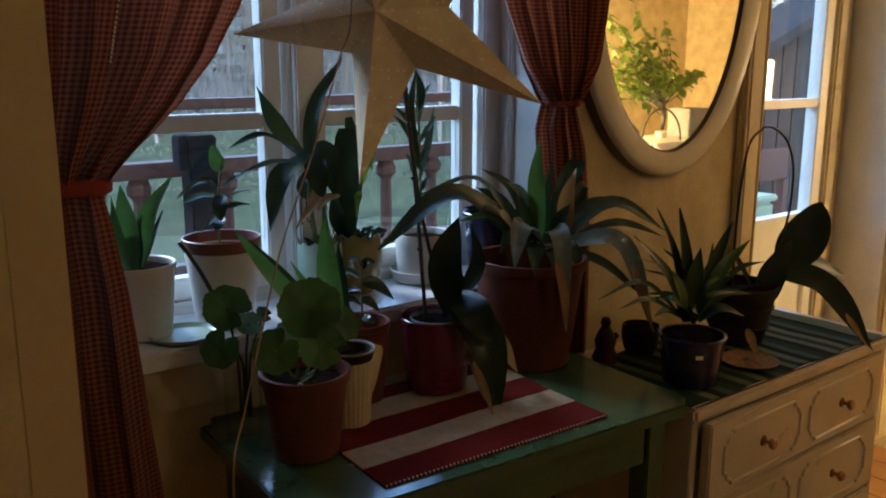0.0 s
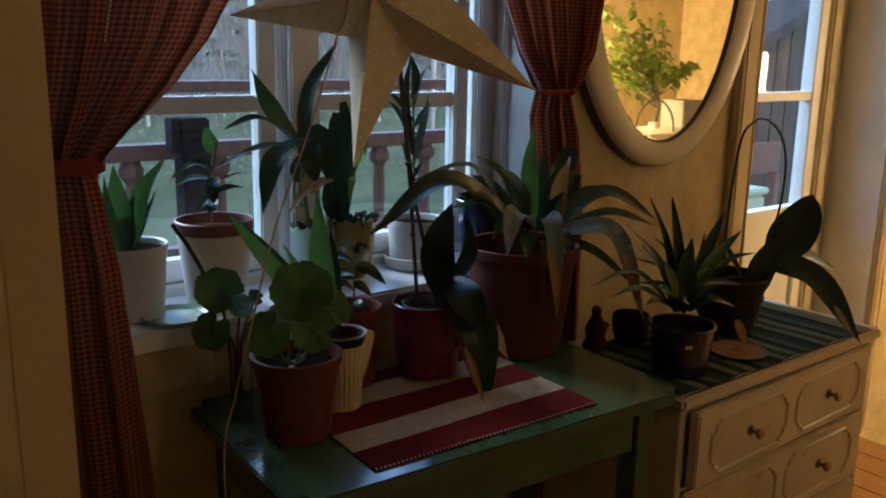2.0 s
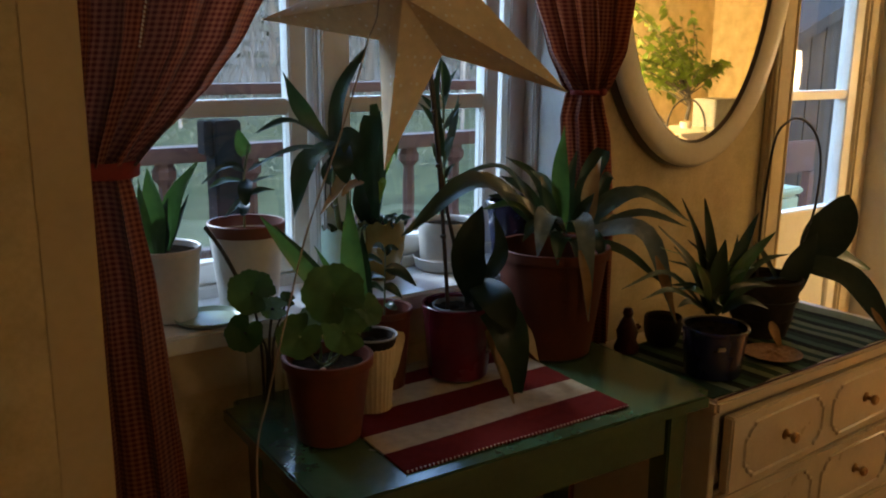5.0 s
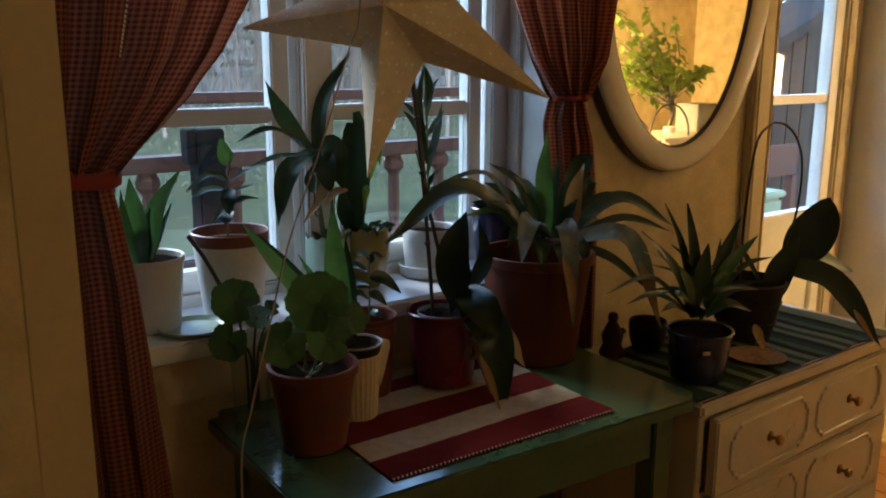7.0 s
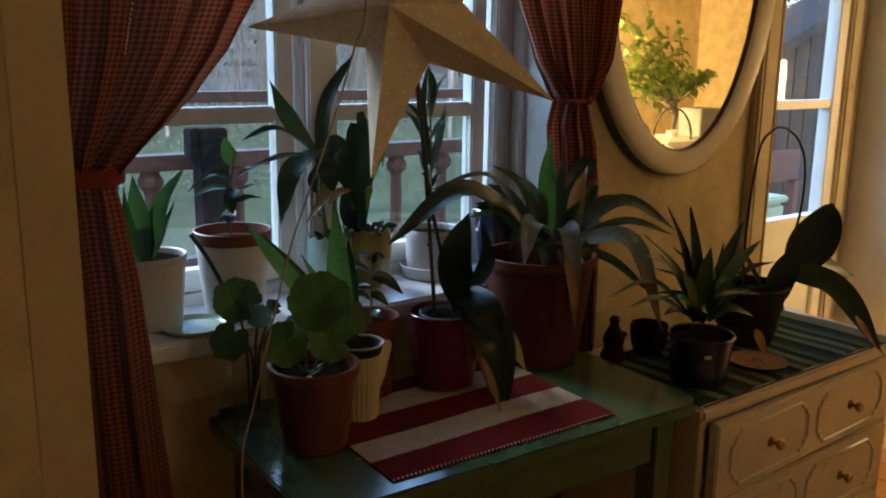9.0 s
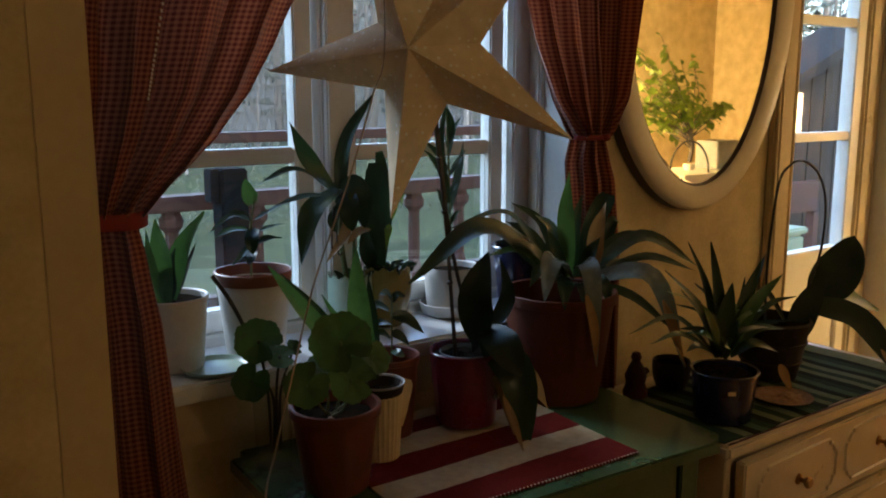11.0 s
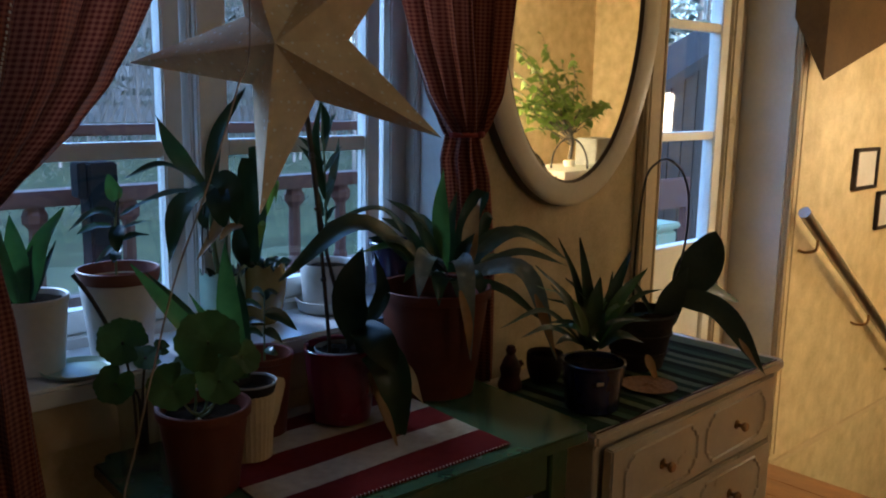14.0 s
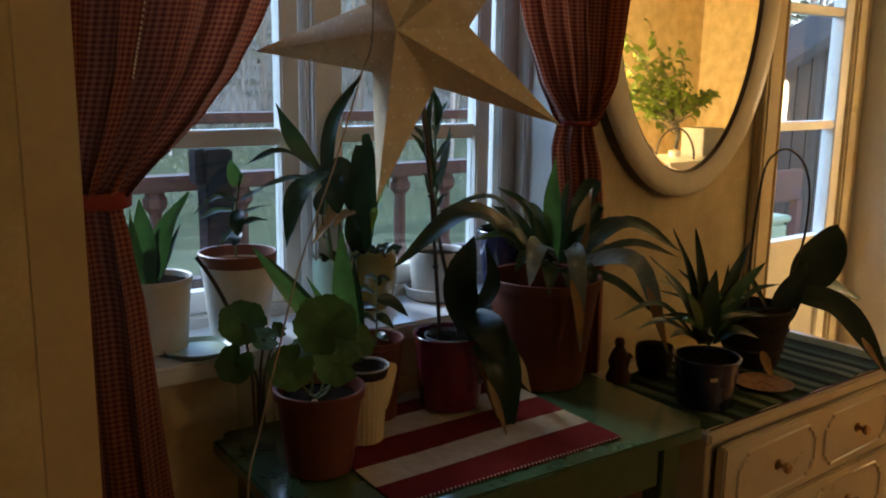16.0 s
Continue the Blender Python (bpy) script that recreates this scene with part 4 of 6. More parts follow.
frond(white_mid, (0.669, 1.540, 1.156), (0.701, 1.550, 1.163), (0.737, 1.560, 1.165), 0.008, "lance", PALE_LEAF)
frond(white_mid, (0.661, 1.540, 1.180), (0.638, 1.530, 1.196), (0.615, 1.540, 1.199), 0.011, "lance", DEEP_LEAF)
solo("plant_stick", tube(bmesh.new(), ((0.562, 1.497, 1.092), (0.590, 1.480, 1.040), (0.632, 1.450, 0.93)), 0.004, 10, 8), STICK, "dark wooden plant stick leaning on the pot", "plant stick")

scallop = lambda a, i: (0.0025 * math.cos(11 * a), 0.005 * math.cos(11 * a)) if i in (8, 9) else (0, 0)
pot((0.905, 1.60, S0), 0.034, 0.047, 0.125, PALE_GREEN, "pale green glazed pot with scalloped rim", 0.012, wobble=scallop, belly=0.006)
succ = thing("succulent", (0.905, 1.60, S0 + 0.115), "dark small-leaved succulent in a green pot", "potted plant")
rg = random.Random(4)
for k in range(16):
    a, d = rg.random() * 6.28, 0.012 + 0.034 * rg.random()
    bx = Vector((0.905 + d * math.cos(a), 1.60 + d * math.sin(a), S0 + 0.112))
    frond(succ, bx, bx + Vector((0.006 * math.cos(a), 0.006 * math.sin(a), 0.012)), bx + Vector((0.016 * math.cos(a), 0.016 * math.sin(a), 0.02)), 0.011, "oval", DEEP_LEAF)
sill_orchid = thing("orchid", (0.90, 1.60, S0 + 0.115), "orchid with long dark strap leaves", "potted plant")
stem(sill_orchid, ((0.898, 1.60, 1.025), (0.872, 1.575, 1.12), (0.863, 1.56, 1.224)), 0.006)
stem(sill_orchid, ((0.91, 1.595, 1.025), (0.90, 1.57, 1.10), (0.893, 1.55, 1.20)), 0.004)
stem(sill_orchid, ((0.845, 1.54, 1.17), (0.838, 1.53, 1.12), (0.842, 1.53, 1.095), (0.852, 1.53, 1.10)), 0.002, STICK, "root")
stem(sill_orchid, ((0.835, 1.535, 1.19), (0.826, 1.53, 1.13), (0.828, 1.53, 1.09)), 0.002, STICK, "root")
frond(sill_orchid, (0.855, 1.560, 1.217), (0.783, 1.540, 1.289), (0.735, 1.520, 1.365), 0.040, "lance", DEEP_LEAF)
frond(sill_orchid, (0.873, 1.580, 1.193), (0.902, 1.600, 1.317), (0.972, 1.600, 1.418), 0.031, "strap", DEEP_LEAF)
frond(sill_orchid, (0.825, 1.550, 1.242), (0.741, 1.520, 1.274), (0.659, 1.500, 1.251), 0.016, "strap", DEEP_LEAF)
frond(sill_orchid, (0.843, 1.550, 1.215), (0.758, 1.520, 1.220), (0.675, 1.500, 1.202), 0.014, "strap", PALE_LEAF)
frond(sill_orchid, (0.856, 1.550, 1.225), (0.767, 1.500, 1.189), (0.737, 1.490, 1.091), 0.044, "strap", DEEP_LEAF)
frond(sill_orchid, (0.894, 1.550, 1.194), (0.856, 1.530, 1.136), (0.808, 1.520, 1.085), 0.023, "strap", DRY_LIT_LEAF)
frond(sill_orchid, (0.871, 1.560, 1.239), (0.890, 1.530, 1.219), (0.898, 1.520, 1.145), 0.051, "oval", DEEP_LEAF)
frond(sill_orchid, (0.876, 1.560, 1.223), (0.860, 1.520, 1.188), (0.863, 1.510, 1.144), 0.046, "oval", DEEP_LEAF)
frond(sill_orchid, (0.932, 1.560, 1.137), (0.893, 1.540, 1.135), (0.863, 1.530, 1.116), 0.021, "oval", DRY_LIT_LEAF)
frond(sill_orchid, (0.859, 1.550, 1.197), (0.830, 1.530, 1.167), (0.830, 1.520, 1.143), 0.023, "oval", DEEP_LEAF)
mp = pot((1.0, 1.60, S0), 0.034, 0.052, 0.132, MUSTARD, "mustard glazed pot with a ragged scalloped rim", 0.012, wobble=scallop, belly=0.010)
succ = thing("succulent", (1.0, 1.60, S0 + 0.122), "dark small-leaved succulent filling its pot", "potted plant")
for k in range(26):
    a, d = rg.random() * 6.28, 0.01 + 0.042 * rg.random()
    bx = Vector((1.0 + d * math.cos(a), 1.60 + d * math.sin(a), S0 + 0.119))
    frond(succ, bx, bx + Vector((0.006 * math.cos(a), 0.006 * math.sin(a), 0.014)), bx + Vector((0.016 * math.cos(a), 0.016 * math.sin(a), 0.018)), 0.012, "oval", DEEP_LEAF)
mustard = thing("snake_plant", (1.0, 1.60, S0 + 0.12), "thick upright dark leaves with cut tops", "potted plant")
frond(mustard, (0.976, 1.600, 1.036), (0.958, 1.580, 1.163), (0.958, 1.570, 1.273), 0.045, "blunt", DEEP_LEAF)
frond(mustard, (1.000, 1.620, 1.049), (1.027, 1.640, 1.176), (1.001, 1.630, 1.292), 0.025, "blunt", DEEP_LEAF)
frond(mustard, (0.979, 1.600, 1.060), (0.985, 1.570, 1.132), (0.966, 1.550, 1.087), 0.022, "lance", SPRING_LEAF)
frond(mustard, (1.032, 1.630, 1.139), (1.051, 1.620, 1.214), (1.046, 1.610, 1.168), 0.018, "lance", SPRING_LEAF)
frond(mustard, (0.962, 1.600, 1.044), (0.937, 1.580, 1.092), (0.931, 1.580, 1.153), 0.036, "lance", DEEP_LEAF)
pot((1.179, 1.60, S0 + 0.008), 0.060, 0.067, 0.105, WHITE_GLAZE, "plain off-white pot in a matching saucer", 0.015)
solo("plant_saucer", lathe(bmesh.new(), (1.179, 1.60, S0), [(0, 0), (0.066, 0), (0.072, 0.004), (0.078, 0.028), (0.075, 0.029), (0.069, 0.008), (0, 0.0078)], 40), WHITE_GLAZE, "deep off-white pot saucer", "saucer")
zz = thing("feather_leaf_plant", (1.174, 1.60, S0 + 0.13), "upright stem with narrow paired leaves", "potted plant")
stem(zz, ((1.174, 1.60, 1.04), (1.169, 1.60, 1.234), (1.153, 1.59, 1.384)), 0.003)
frond(zz, (1.168, 1.600, 1.170), (1.137, 1.590, 1.286), (1.146, 1.580, 1.399), 0.023, "lance", DEEP_LEAF)
frond(zz, (1.168, 1.600, 1.144), (1.190, 1.590, 1.246), (1.195, 1.580, 1.310), 0.018, "lance", PALE_LEAF)
frond(zz, (1.172, 1.600, 1.234), (1.187, 1.590, 1.265), (1.202, 1.580, 1.291), 0.014, "lance", PALE_LEAF)
frond(zz, (1.166, 1.600, 1.247), (1.125, 1.590, 1.287), (1.073, 1.580, 1.323), 0.018, "lance", DEEP_LEAF)
frond(zz, (1.165, 1.600, 1.209), (1.120, 1.590, 1.268), (1.076, 1.580, 1.301), 0.016, "lance", DEEP_LEAF)
frond(zz, (1.168, 1.600, 1.183), (1.177, 1.590, 1.209), (1.189, 1.580, 1.219), 0.013, "lance", PALE_LEAF)
frond(zz, (1.166, 1.600, 1.272), (1.174, 1.590, 1.335), (1.189, 1.580, 1.366), 0.013, "lance", PALE_LEAF)
frond(zz, (1.165, 1.600, 1.131), (1.139, 1.590, 1.186), (1.114, 1.580, 1.213), 0.014, "lance", DEEP_LEAF)
frond(zz, (1.171, 1.600, 1.118), (1.180, 1.590, 1.144), (1.189, 1.580, 1.155), 0.012, "lance", DEEP_LEAF)
frond(zz, (1.163, 1.600, 1.297), (1.167, 1.590, 1.347), (1.144, 1.580, 1.397), 0.018, "lance", DEEP_LEAF)
pot((1.345, 1.56, S0), 0.045, 0.062, 0.15, NAVY, "dark navy glazed pot on the sill", 0.015, lip=0.002, lip_h=0.01)

# green table
pot((0.663, 1.232, T0), 0.054, 0.0735, 0.148, TERRACOTTA, "terracotta coloured plastic pot at the table edge", 0.022, lip=0.003, lip_h=0.018)
ger = thing("geranium", (0.655, 1.232, T0 + 0.126), "geranium with large round downy leaves", "potted plant")
for i, (c, r, fc) in enumerate((((0.645, 1.175, 1.029), 0.050, (-0.45, -0.75, 0.5)), ((0.573, 1.155, 0.978), 0.036, (-0.5, -0.7, 0.45)), ((0.654, 1.16, 0.969), 0.038, (-0.2, -0.8, 0.5)), ((0.73, 1.22, 0.978), 0.033, (0.1, -0.7, 0.6)), ((0.628, 1.2, 0.985), 0.032, (-0.5, -0.5, 0.7)))):
    part("leaf", round_leaf(bmesh.new(), c, r, fc, i), GERANIUM, ger)
    b = Vector((0.655 + 0.008 * math.cos(i), 1.232 + 0.008 * math.sin(i * 2), T0 + 0.127))
    stem(ger, (b, b.lerp(Vector(c), 0.5) + Vector((0, -0.01, -0.012)), c), 0.0022)
stem(ger, ((0.622, 1.20, 0.889), (0.632, 1.19, 0.902), (0.645, 1.20, 0.888)), 0.002, CREAM, "dry_stalk")

jar = thing("glass_jar", (0.62, 1.385, T0), "clear drinking glass with rooting cuttings", "jar")
part("glass", lathe(bmesh.new(), (0.62, 1.385, T0), [(0, 0), (0.030, 0), (0.032, 0.003), (0.035, 0.13), (0.0365, 0.131), (0.0335, 0.13), (0.030, 0.008), (0, 0.008)], 32), GLASS, jar)
cutting = thing("cutting", (0.62, 1.385, T0 + 0.02), "dark stemmed cuttings with round leaves, standing in water", "potted plant")
for i, (c, r, fc) in enumerate((((0.587, 1.36, 0.998), 0.041, (-0.35, -0.75, 0.55)), ((0.567, 1.35, 0.931), 0.034, (-0.6, -0.7, 0.3)), ((0.63, 1.37, 0.96), 0.028, (0.0, -0.5, 0.8)), ((0.666, 1.385, 0.967), 0.016, (0.2, -0.7, 0.6)))):
    part("leaf", round_leaf(bmesh.new(), c, r, fc, i + 20), GERANIUM, cutting)
    stem(cutting, ((0.615 + 0.006 * i, 1.385, T0 + 0.02), (0.61 + 0.008 * i, 1.38, 0.89), c), 0.003, STICK)

knit_pot = thing("flower_pot", (0.786, 1.29, T0), "ivory ribbed pot with a pointed ear", "plant pot")
rib = lambda a, i: (0.0008 * math.cos(26 * a) + 0.0006 * (i % 2), 0.0)
part("body", pot_mesh((0.786, 1.29, T0), 0.034, 0.0415, 0.125, 0.004, 0, 0, 104, rib), WICKER, knit_pot)
part("inner_pot", lathe(bmesh.new(), (0.786, 1.29, T0), [(0.033, 0.10), (0.038, 0.115), (0.0445, 0.138), (0.0455, 0.141), (0.042, 0.141), (0.036, 0.12), (0.030, 0.10)], 36), DARK_CLAY, knit_pot, "dark plastic inner pot")
part("pot_rim", lathe(bmesh.new(), (0.786, 1.29, T0), [(0.0425, 0.1412), (0.0462, 0.1412), (0.0468, 0.1435), (0.0455, 0.145), (0.043, 0.1445), (0.0425, 0.1412)], 40), GREY_CARD, knit_pot, "pale worn rim")
part("soil", soil_disc((0.786, 1.29, T0 + 0.125), 0.0355, 5), SOIL, knit_pot)
part("ear", blade(bmesh.new(), (0.806, 1.262, T0 + 0.065), (0.822, 1.268, T0 + 0.108), (0.838, 1.278, T0 + 0.142), 0.024, "blunt", (-0.3, -0.9, 0.1), 0.1), WICKER, knit_pot)
knit = thing("strap_leaf_plant", (0.786, 1.29, T0 + 0.12), "plant with long pointed green leaves", "potted plant")
frond(knit, (0.764, 1.290, 0.913), (0.647, 1.270, 1.042), (0.564, 1.260, 1.148), 0.032, "strap", MID_LEAF)
frond(knit, (0.771, 1.290, 0.912), (0.715, 1.280, 1.004), (0.663, 1.270, 1.086), 0.022, "lance", MID_LEAF)
frond(knit, (0.766, 1.290, 0.912), (0.747, 1.290, 1.032), (0.747, 1.300, 1.158), 0.042, "strap", MID_LEAF)
frond(knit, (0.776, 1.290, 0.911), (0.783, 1.310, 1.002), (0.784, 1.320, 1.093), 0.027, "strap", DEEP_LEAF)
frond(knit, (0.775, 1.300, 0.908), (0.689, 1.310, 1.032), (0.614, 1.320, 1.119), 0.016, "strap", DEEP_LEAF)

pot((0.862, 1.377, T0), 0.044, 0.057, 0.162, TERRACOTTA, "small terracotta coloured plastic pot", 0.035, lip=0.002, lip_h=0.014)
brown = thing("small_leaf_plant", (0.867, 1.377, T0 + 0.13), "small plant with dark oval leaves on a thin stem", "potted plant")
stem(brown, ((0.867, 1.377, 0.89), (0.865, 1.37, 0.998), (0.862, 1.365, 1.038)), 0.002)
frond(brown, (0.864, 1.370, 0.998), (0.893, 1.360, 0.990), (0.924, 1.350, 0.959), 0.028, "lance", DEEP_LEAF)
frond(brown, (0.863, 1.370, 0.965), (0.876, 1.360, 0.959), (0.891, 1.350, 0.940), 0.020, "lance", DEEP_LEAF)
frond(brown, (0.859, 1.370, 1.010), (0.827, 1.360, 1.027), (0.800, 1.350, 1.020), 0.017, "oval", DEEP_LEAF)
frond(brown, (0.865, 1.370, 1.031), (0.846, 1.360, 1.048), (0.831, 1.360, 1.046), 0.015, "oval", PALE_LEAF)
frond(brown, (0.866, 1.370, 1.025), (0.871, 1.360, 1.041), (0.889, 1.360, 1.034), 0.015, "oval", DEEP_LEAF)
frond(brown, (0.861, 1.370, 0.954), (0.835, 1.360, 0.972), (0.815, 1.360, 0.968), 0.015, "oval", DEEP_LEAF)
frond(brown, (0.864, 1.370, 0.981), (0.827, 1.350, 0.995), (0.801, 1.340, 0.990), 0.016, "oval", DEEP_LEAF)
frond(brown, (0.868, 1.370, 0.930), (0.865, 1.350, 0.929), (0.874, 1.340, 0.923), 0.017, "oval", PALE_LEAF)

rp_ = pot((1.016, 1.335, T0 + 0.006), 0.060, 0.073, 0.150, RED_GLAZE, "dark pink glazed pot on the striped mat", 0.014, lip=0.001, lip_h=0.006, fill=SOIL)
part("inner_pot", lathe(bmesh.new(), (1.016, 1.335, T0), [(0.046, 0.125), (0.0505, 0.149), (0.0525, 0.150), (0.0525, 0.1515), (0.051, 0.152), (0.0475, 0.125)], 40), GREY_CARD, rp_, "pale rim of the inner pot")
red = thing("orchid", (1.012, 1.335, T0 + 0.128), "orchid with drooping leathery leaves and bare flower spikes", "potted plant")
stem(red, ((0.99, 1.335, 0.885), (0.982, 1.33, 0.96), (0.935, 1.295, 1.20), (0.897, 1.275, 1.380)), 0.0042, STICK, "flower_spike", 0.75)
stem(red, ((1.032, 1.335, 0.885), (1.030, 1.333, 0.94), (0.960, 1.31, 1.138), (0.902, 1.275, 1.372)), 0.0042, STICK, "flower_spike", 0.75)
for z, x, y in ((1.06, 0.961, 1.314), (1.20, 0.934, 1.295), (1.30, 0.914, 1.283)):
    part("spike_node", lathe(bmesh.new(), (x, y, z), [(0, -0.006), (0.0055, -0.003), (0.006, 0.002), (0, 0.007)], 10), STICK, red)
stem(red, ((1.0, 1.31, 0.89), (0.995, 1.285, 0.905), (1.01, 1.27, 0.895)), 0.003, GREY_CARD, "root", 0.8)
frond(red, (1.052, 1.330, 0.918), (1.003, 1.290, 1.026), (1.044, 1.300, 1.115), 0.067, "strap", DULL_LEAF)
frond(red, (1.061, 1.330, 0.935), (1.118, 1.330, 1.003), (1.106, 1.340, 1.091), 0.035, "lance", DULL_LEAF)
frond(red, (1.044, 1.320, 0.946), (1.052, 1.220, 0.876), (1.046, 1.180, 0.719), 0.078, "lance", DEEP_LEAF)
# lamplit edge of the drooping leaf, coloured in as a yellow strip
frond(red, (1.066, 1.320, 0.924), (1.046, 1.240, 0.837), (1.060, 1.210, 0.720), 0.038, "lance", DRY_LIT_LEAF)
frond(red, (1.053, 1.320, 0.950), (1.022, 1.230, 0.947), (1.046, 1.200, 0.888), 0.071, "oval", DULL_LEAF)
# lamplit leaf, its warm light put into the yellow colour
frond(red, (1.101, 1.300, 0.893), (1.125, 1.260, 0.848), (1.155, 1.240, 0.785), 0.035, "lance", DRY_LIT_LEAF)
frond(red, (0.972, 1.165, 0.874), (0.992, 1.155, 0.818), (1.014, 1.150, 0.749), 0.014, "lance", DRY_LIT_LEAF)

pot((1.283, 1.352, T0), 0.090, 0.122, 0.238, BIG_TERRACOTTA, "large terracotta clay pot on the table", 0.055, lip=0.003, lip_h=0.024)
brom = thing("bromeliad", (1.283, 1.352, T0 + 0.21), "large bromeliad with arching grey-green strap leaves", "potted plant")
frond(brom, (1.235, 1.340, 1.040), (1.010, 1.270, 1.167), (0.790, 1.200, 1.100), 0.051, "strap", DEEP_LEAF)
frond(brom, (1.252, 1.360, 1.065), (1.140, 1.360, 1.176), (0.969, 1.340, 1.157), 0.015, "strap", PALE_LEAF)
frond(brom, (1.291, 1.360, 1.030), (1.252, 1.380, 1.142), (1.181, 1.400, 1.191), 0.022, "strap", DEEP_LEAF)
frond(brom, (1.298, 1.360, 1.029), (1.269, 1.360, 1.125), (1.214, 1.360, 1.166), 0.027, "strap", PALE_LEAF)
frond(brom, (1.286, 1.360, 1.024), (1.220, 1.370, 1.116), (1.161, 1.390, 1.153), 0.029, "strap", DEEP_LEAF)
frond(brom, (1.260, 1.340, 1.024), (1.152, 1.310, 1.110), (1.042, 1.280, 1.136), 0.032, "strap", DEEP_LEAF)
frond(brom, (1.242, 1.330, 1.022), (1.119, 1.290, 1.108), (1.012, 1.260, 1.116), 0.027, "lance", MID_LEAF)
frond(brom, (1.311, 1.350, 1.023), (1.276, 1.330, 1.152), (1.274, 1.320, 1.256), 0.039, "lance", MID_LEAF)
frond(brom, (1.340, 1.360, 1.017), (1.332, 1.360, 1.119), (1.363, 1.370, 1.197), 0.027, "strap", DEEP_LEAF)
frond(brom, (1.373, 1.360, 1.013), (1.378, 1.350, 1.123), (1.435, 1.360, 1.194), 0.045, "blunt", DEEP_LEAF)
frond(brom, (1.386, 1.350, 1.020), (1.369, 1.330, 1.113), (1.397, 1.330, 1.182), 0.037, "lance", DRY_LIT_LEAF)
frond(brom, (1.425, 1.370, 1.012), (1.460, 1.370, 1.126), (1.501, 1.380, 1.117), 0.026, "strap", DEEP_LEAF)
frond(brom, (1.362, 1.350, 1.029), (1.447, 1.330, 1.089), (1.516, 1.300, 1.099), 0.044, "strap", DEEP_LEAF)
frond(brom, (1.368, 1.350, 1.028), (1.487, 1.300, 1.102), (1.636, 1.260, 1.021), 0.034, "strap", PALE_LEAF)
frond(brom, (1.379, 1.340, 1.018), (1.488, 1.290, 1.057), (1.603, 1.240, 1.018), 0.021, "strap", PALE_LEAF)
frond(brom, (1.379, 1.340, 1.016), (1.456, 1.240, 1.020), (1.529, 1.200, 0.807), 0.045, "strap", SKYLIT_LEAF)
frond(brom, (1.354, 1.340, 1.000), (1.407, 1.260, 0.985), (1.503, 1.220, 0.902), 0.025, "strap", DEEP_LEAF)
frond(brom, (1.306, 1.340, 1.022), (1.168, 1.250, 1.093), (1.128, 1.230, 1.015), 0.045, "strap", SKYLIT_LEAF)
frond(brom, (1.303, 1.330, 1.046), (1.263, 1.240, 1.058), (1.268, 1.220, 0.860), 0.042, "strap", SKYLIT_LEAF)
frond(brom, (1.290, 1.320, 1.020), (1.223, 1.270, 1.032), (1.202, 1.250, 0.982), 0.040, "lance", DEEP_LEAF)
frond(brom, (1.267, 1.330, 1.021), (1.164, 1.280, 1.066), (1.106, 1.250, 1.044), 0.032, "lance", DEEP_LEAF)
frond(brom, (1.333, 1.320, 1.015), (1.329, 1.270, 1.021), (1.338, 1.250, 0.967), 0.034, "lance", DEEP_LEAF)
frond(brom, (1.400, 1.360, 1.010), (1.504, 1.380, 1.023), (1.597, 1.400, 0.982), 0.035, "strap", DEEP_LEAF)
frond(brom, (1.308, 1.320, 1.015), (1.275, 1.270, 1.014), (1.256, 1.240, 0.964), 0.031, "lance", PALE_LEAF)
frond(brom, (1.293, 1.340, 1.026), (1.248, 1.330, 1.094), (1.223, 1.330, 1.139), 0.029, "lance", DEEP_LEAF)
frond(brom, (1.335, 1.340, 1.021), (1.339, 1.320, 1.074), (1.362, 1.310, 1.110), 0.032, "lance", DEEP_LEAF)
# lamplight on two leaf tips, laid over them as yellow strips
frond(brom, (1.217, 1.205, 1.021), (1.232, 1.195, 0.953), (1.235, 1.190, 0.883), 0.020, "lance", DRY_LIT_LEAF)
frond(brom, (1.436, 1.195, 0.983), (1.460, 1.180, 0.913), (1.498, 1.175, 0.827), 0.022, "lance", DRY_LIT_LEAF)

# dresser
pot((1.562, 1.121, D0), 0.060, 0.071, 0.112, NAVY, "dark blue glazed pot on the dresser runner", 0.012, lip=0.0025, lip_h=0.010)
blue = thing("spiky_plant", (1.562, 1.121, D0 + 0.10), "plant with many narrow pointed green leaves", "potted plant")
frond(blue, (1.549, 1.120, 0.867), (1.523, 1.120, 0.997), (1.489, 1.120, 1.113), 0.028, "strap", DEEP_LEAF)
frond(blue, (1.535, 1.120, 0.870), (1.510, 1.140, 1.008), (1.454, 1.150, 1.112), 0.018, "strap", DEEP_LEAF)
frond(blue, (1.529, 1.120, 0.871), (1.445, 1.110, 0.985), (1.324, 1.100, 1.076), 0.022, "strap", DEEP_LEAF)
frond(blue, (1.529, 1.120, 0.871), (1.430, 1.090, 0.968), (1.338, 1.070, 1.040), 0.022, "strap", DEEP_LEAF)
frond(blue, (1.565, 1.120, 0.864), (1.619, 1.120, 0.971), (1.668, 1.110, 1.068), 0.029, "strap", DEEP_LEAF)
frond(blue, (1.569, 1.120, 0.863), (1.618, 1.100, 0.962), (1.692, 1.080, 1.027), 0.029, "strap", MID_LEAF)
frond(blue, (1.555, 1.120, 0.866), (1.612, 1.130, 0.932), (1.642, 1.140, 1.016), 0.018, "strap", DEEP_LEAF)
frond(blue, (1.526, 1.120, 0.865), (1.362, 1.100, 0.976), (1.183, 1.060, 0.979), 0.014, "strap", DEEP_LEAF)
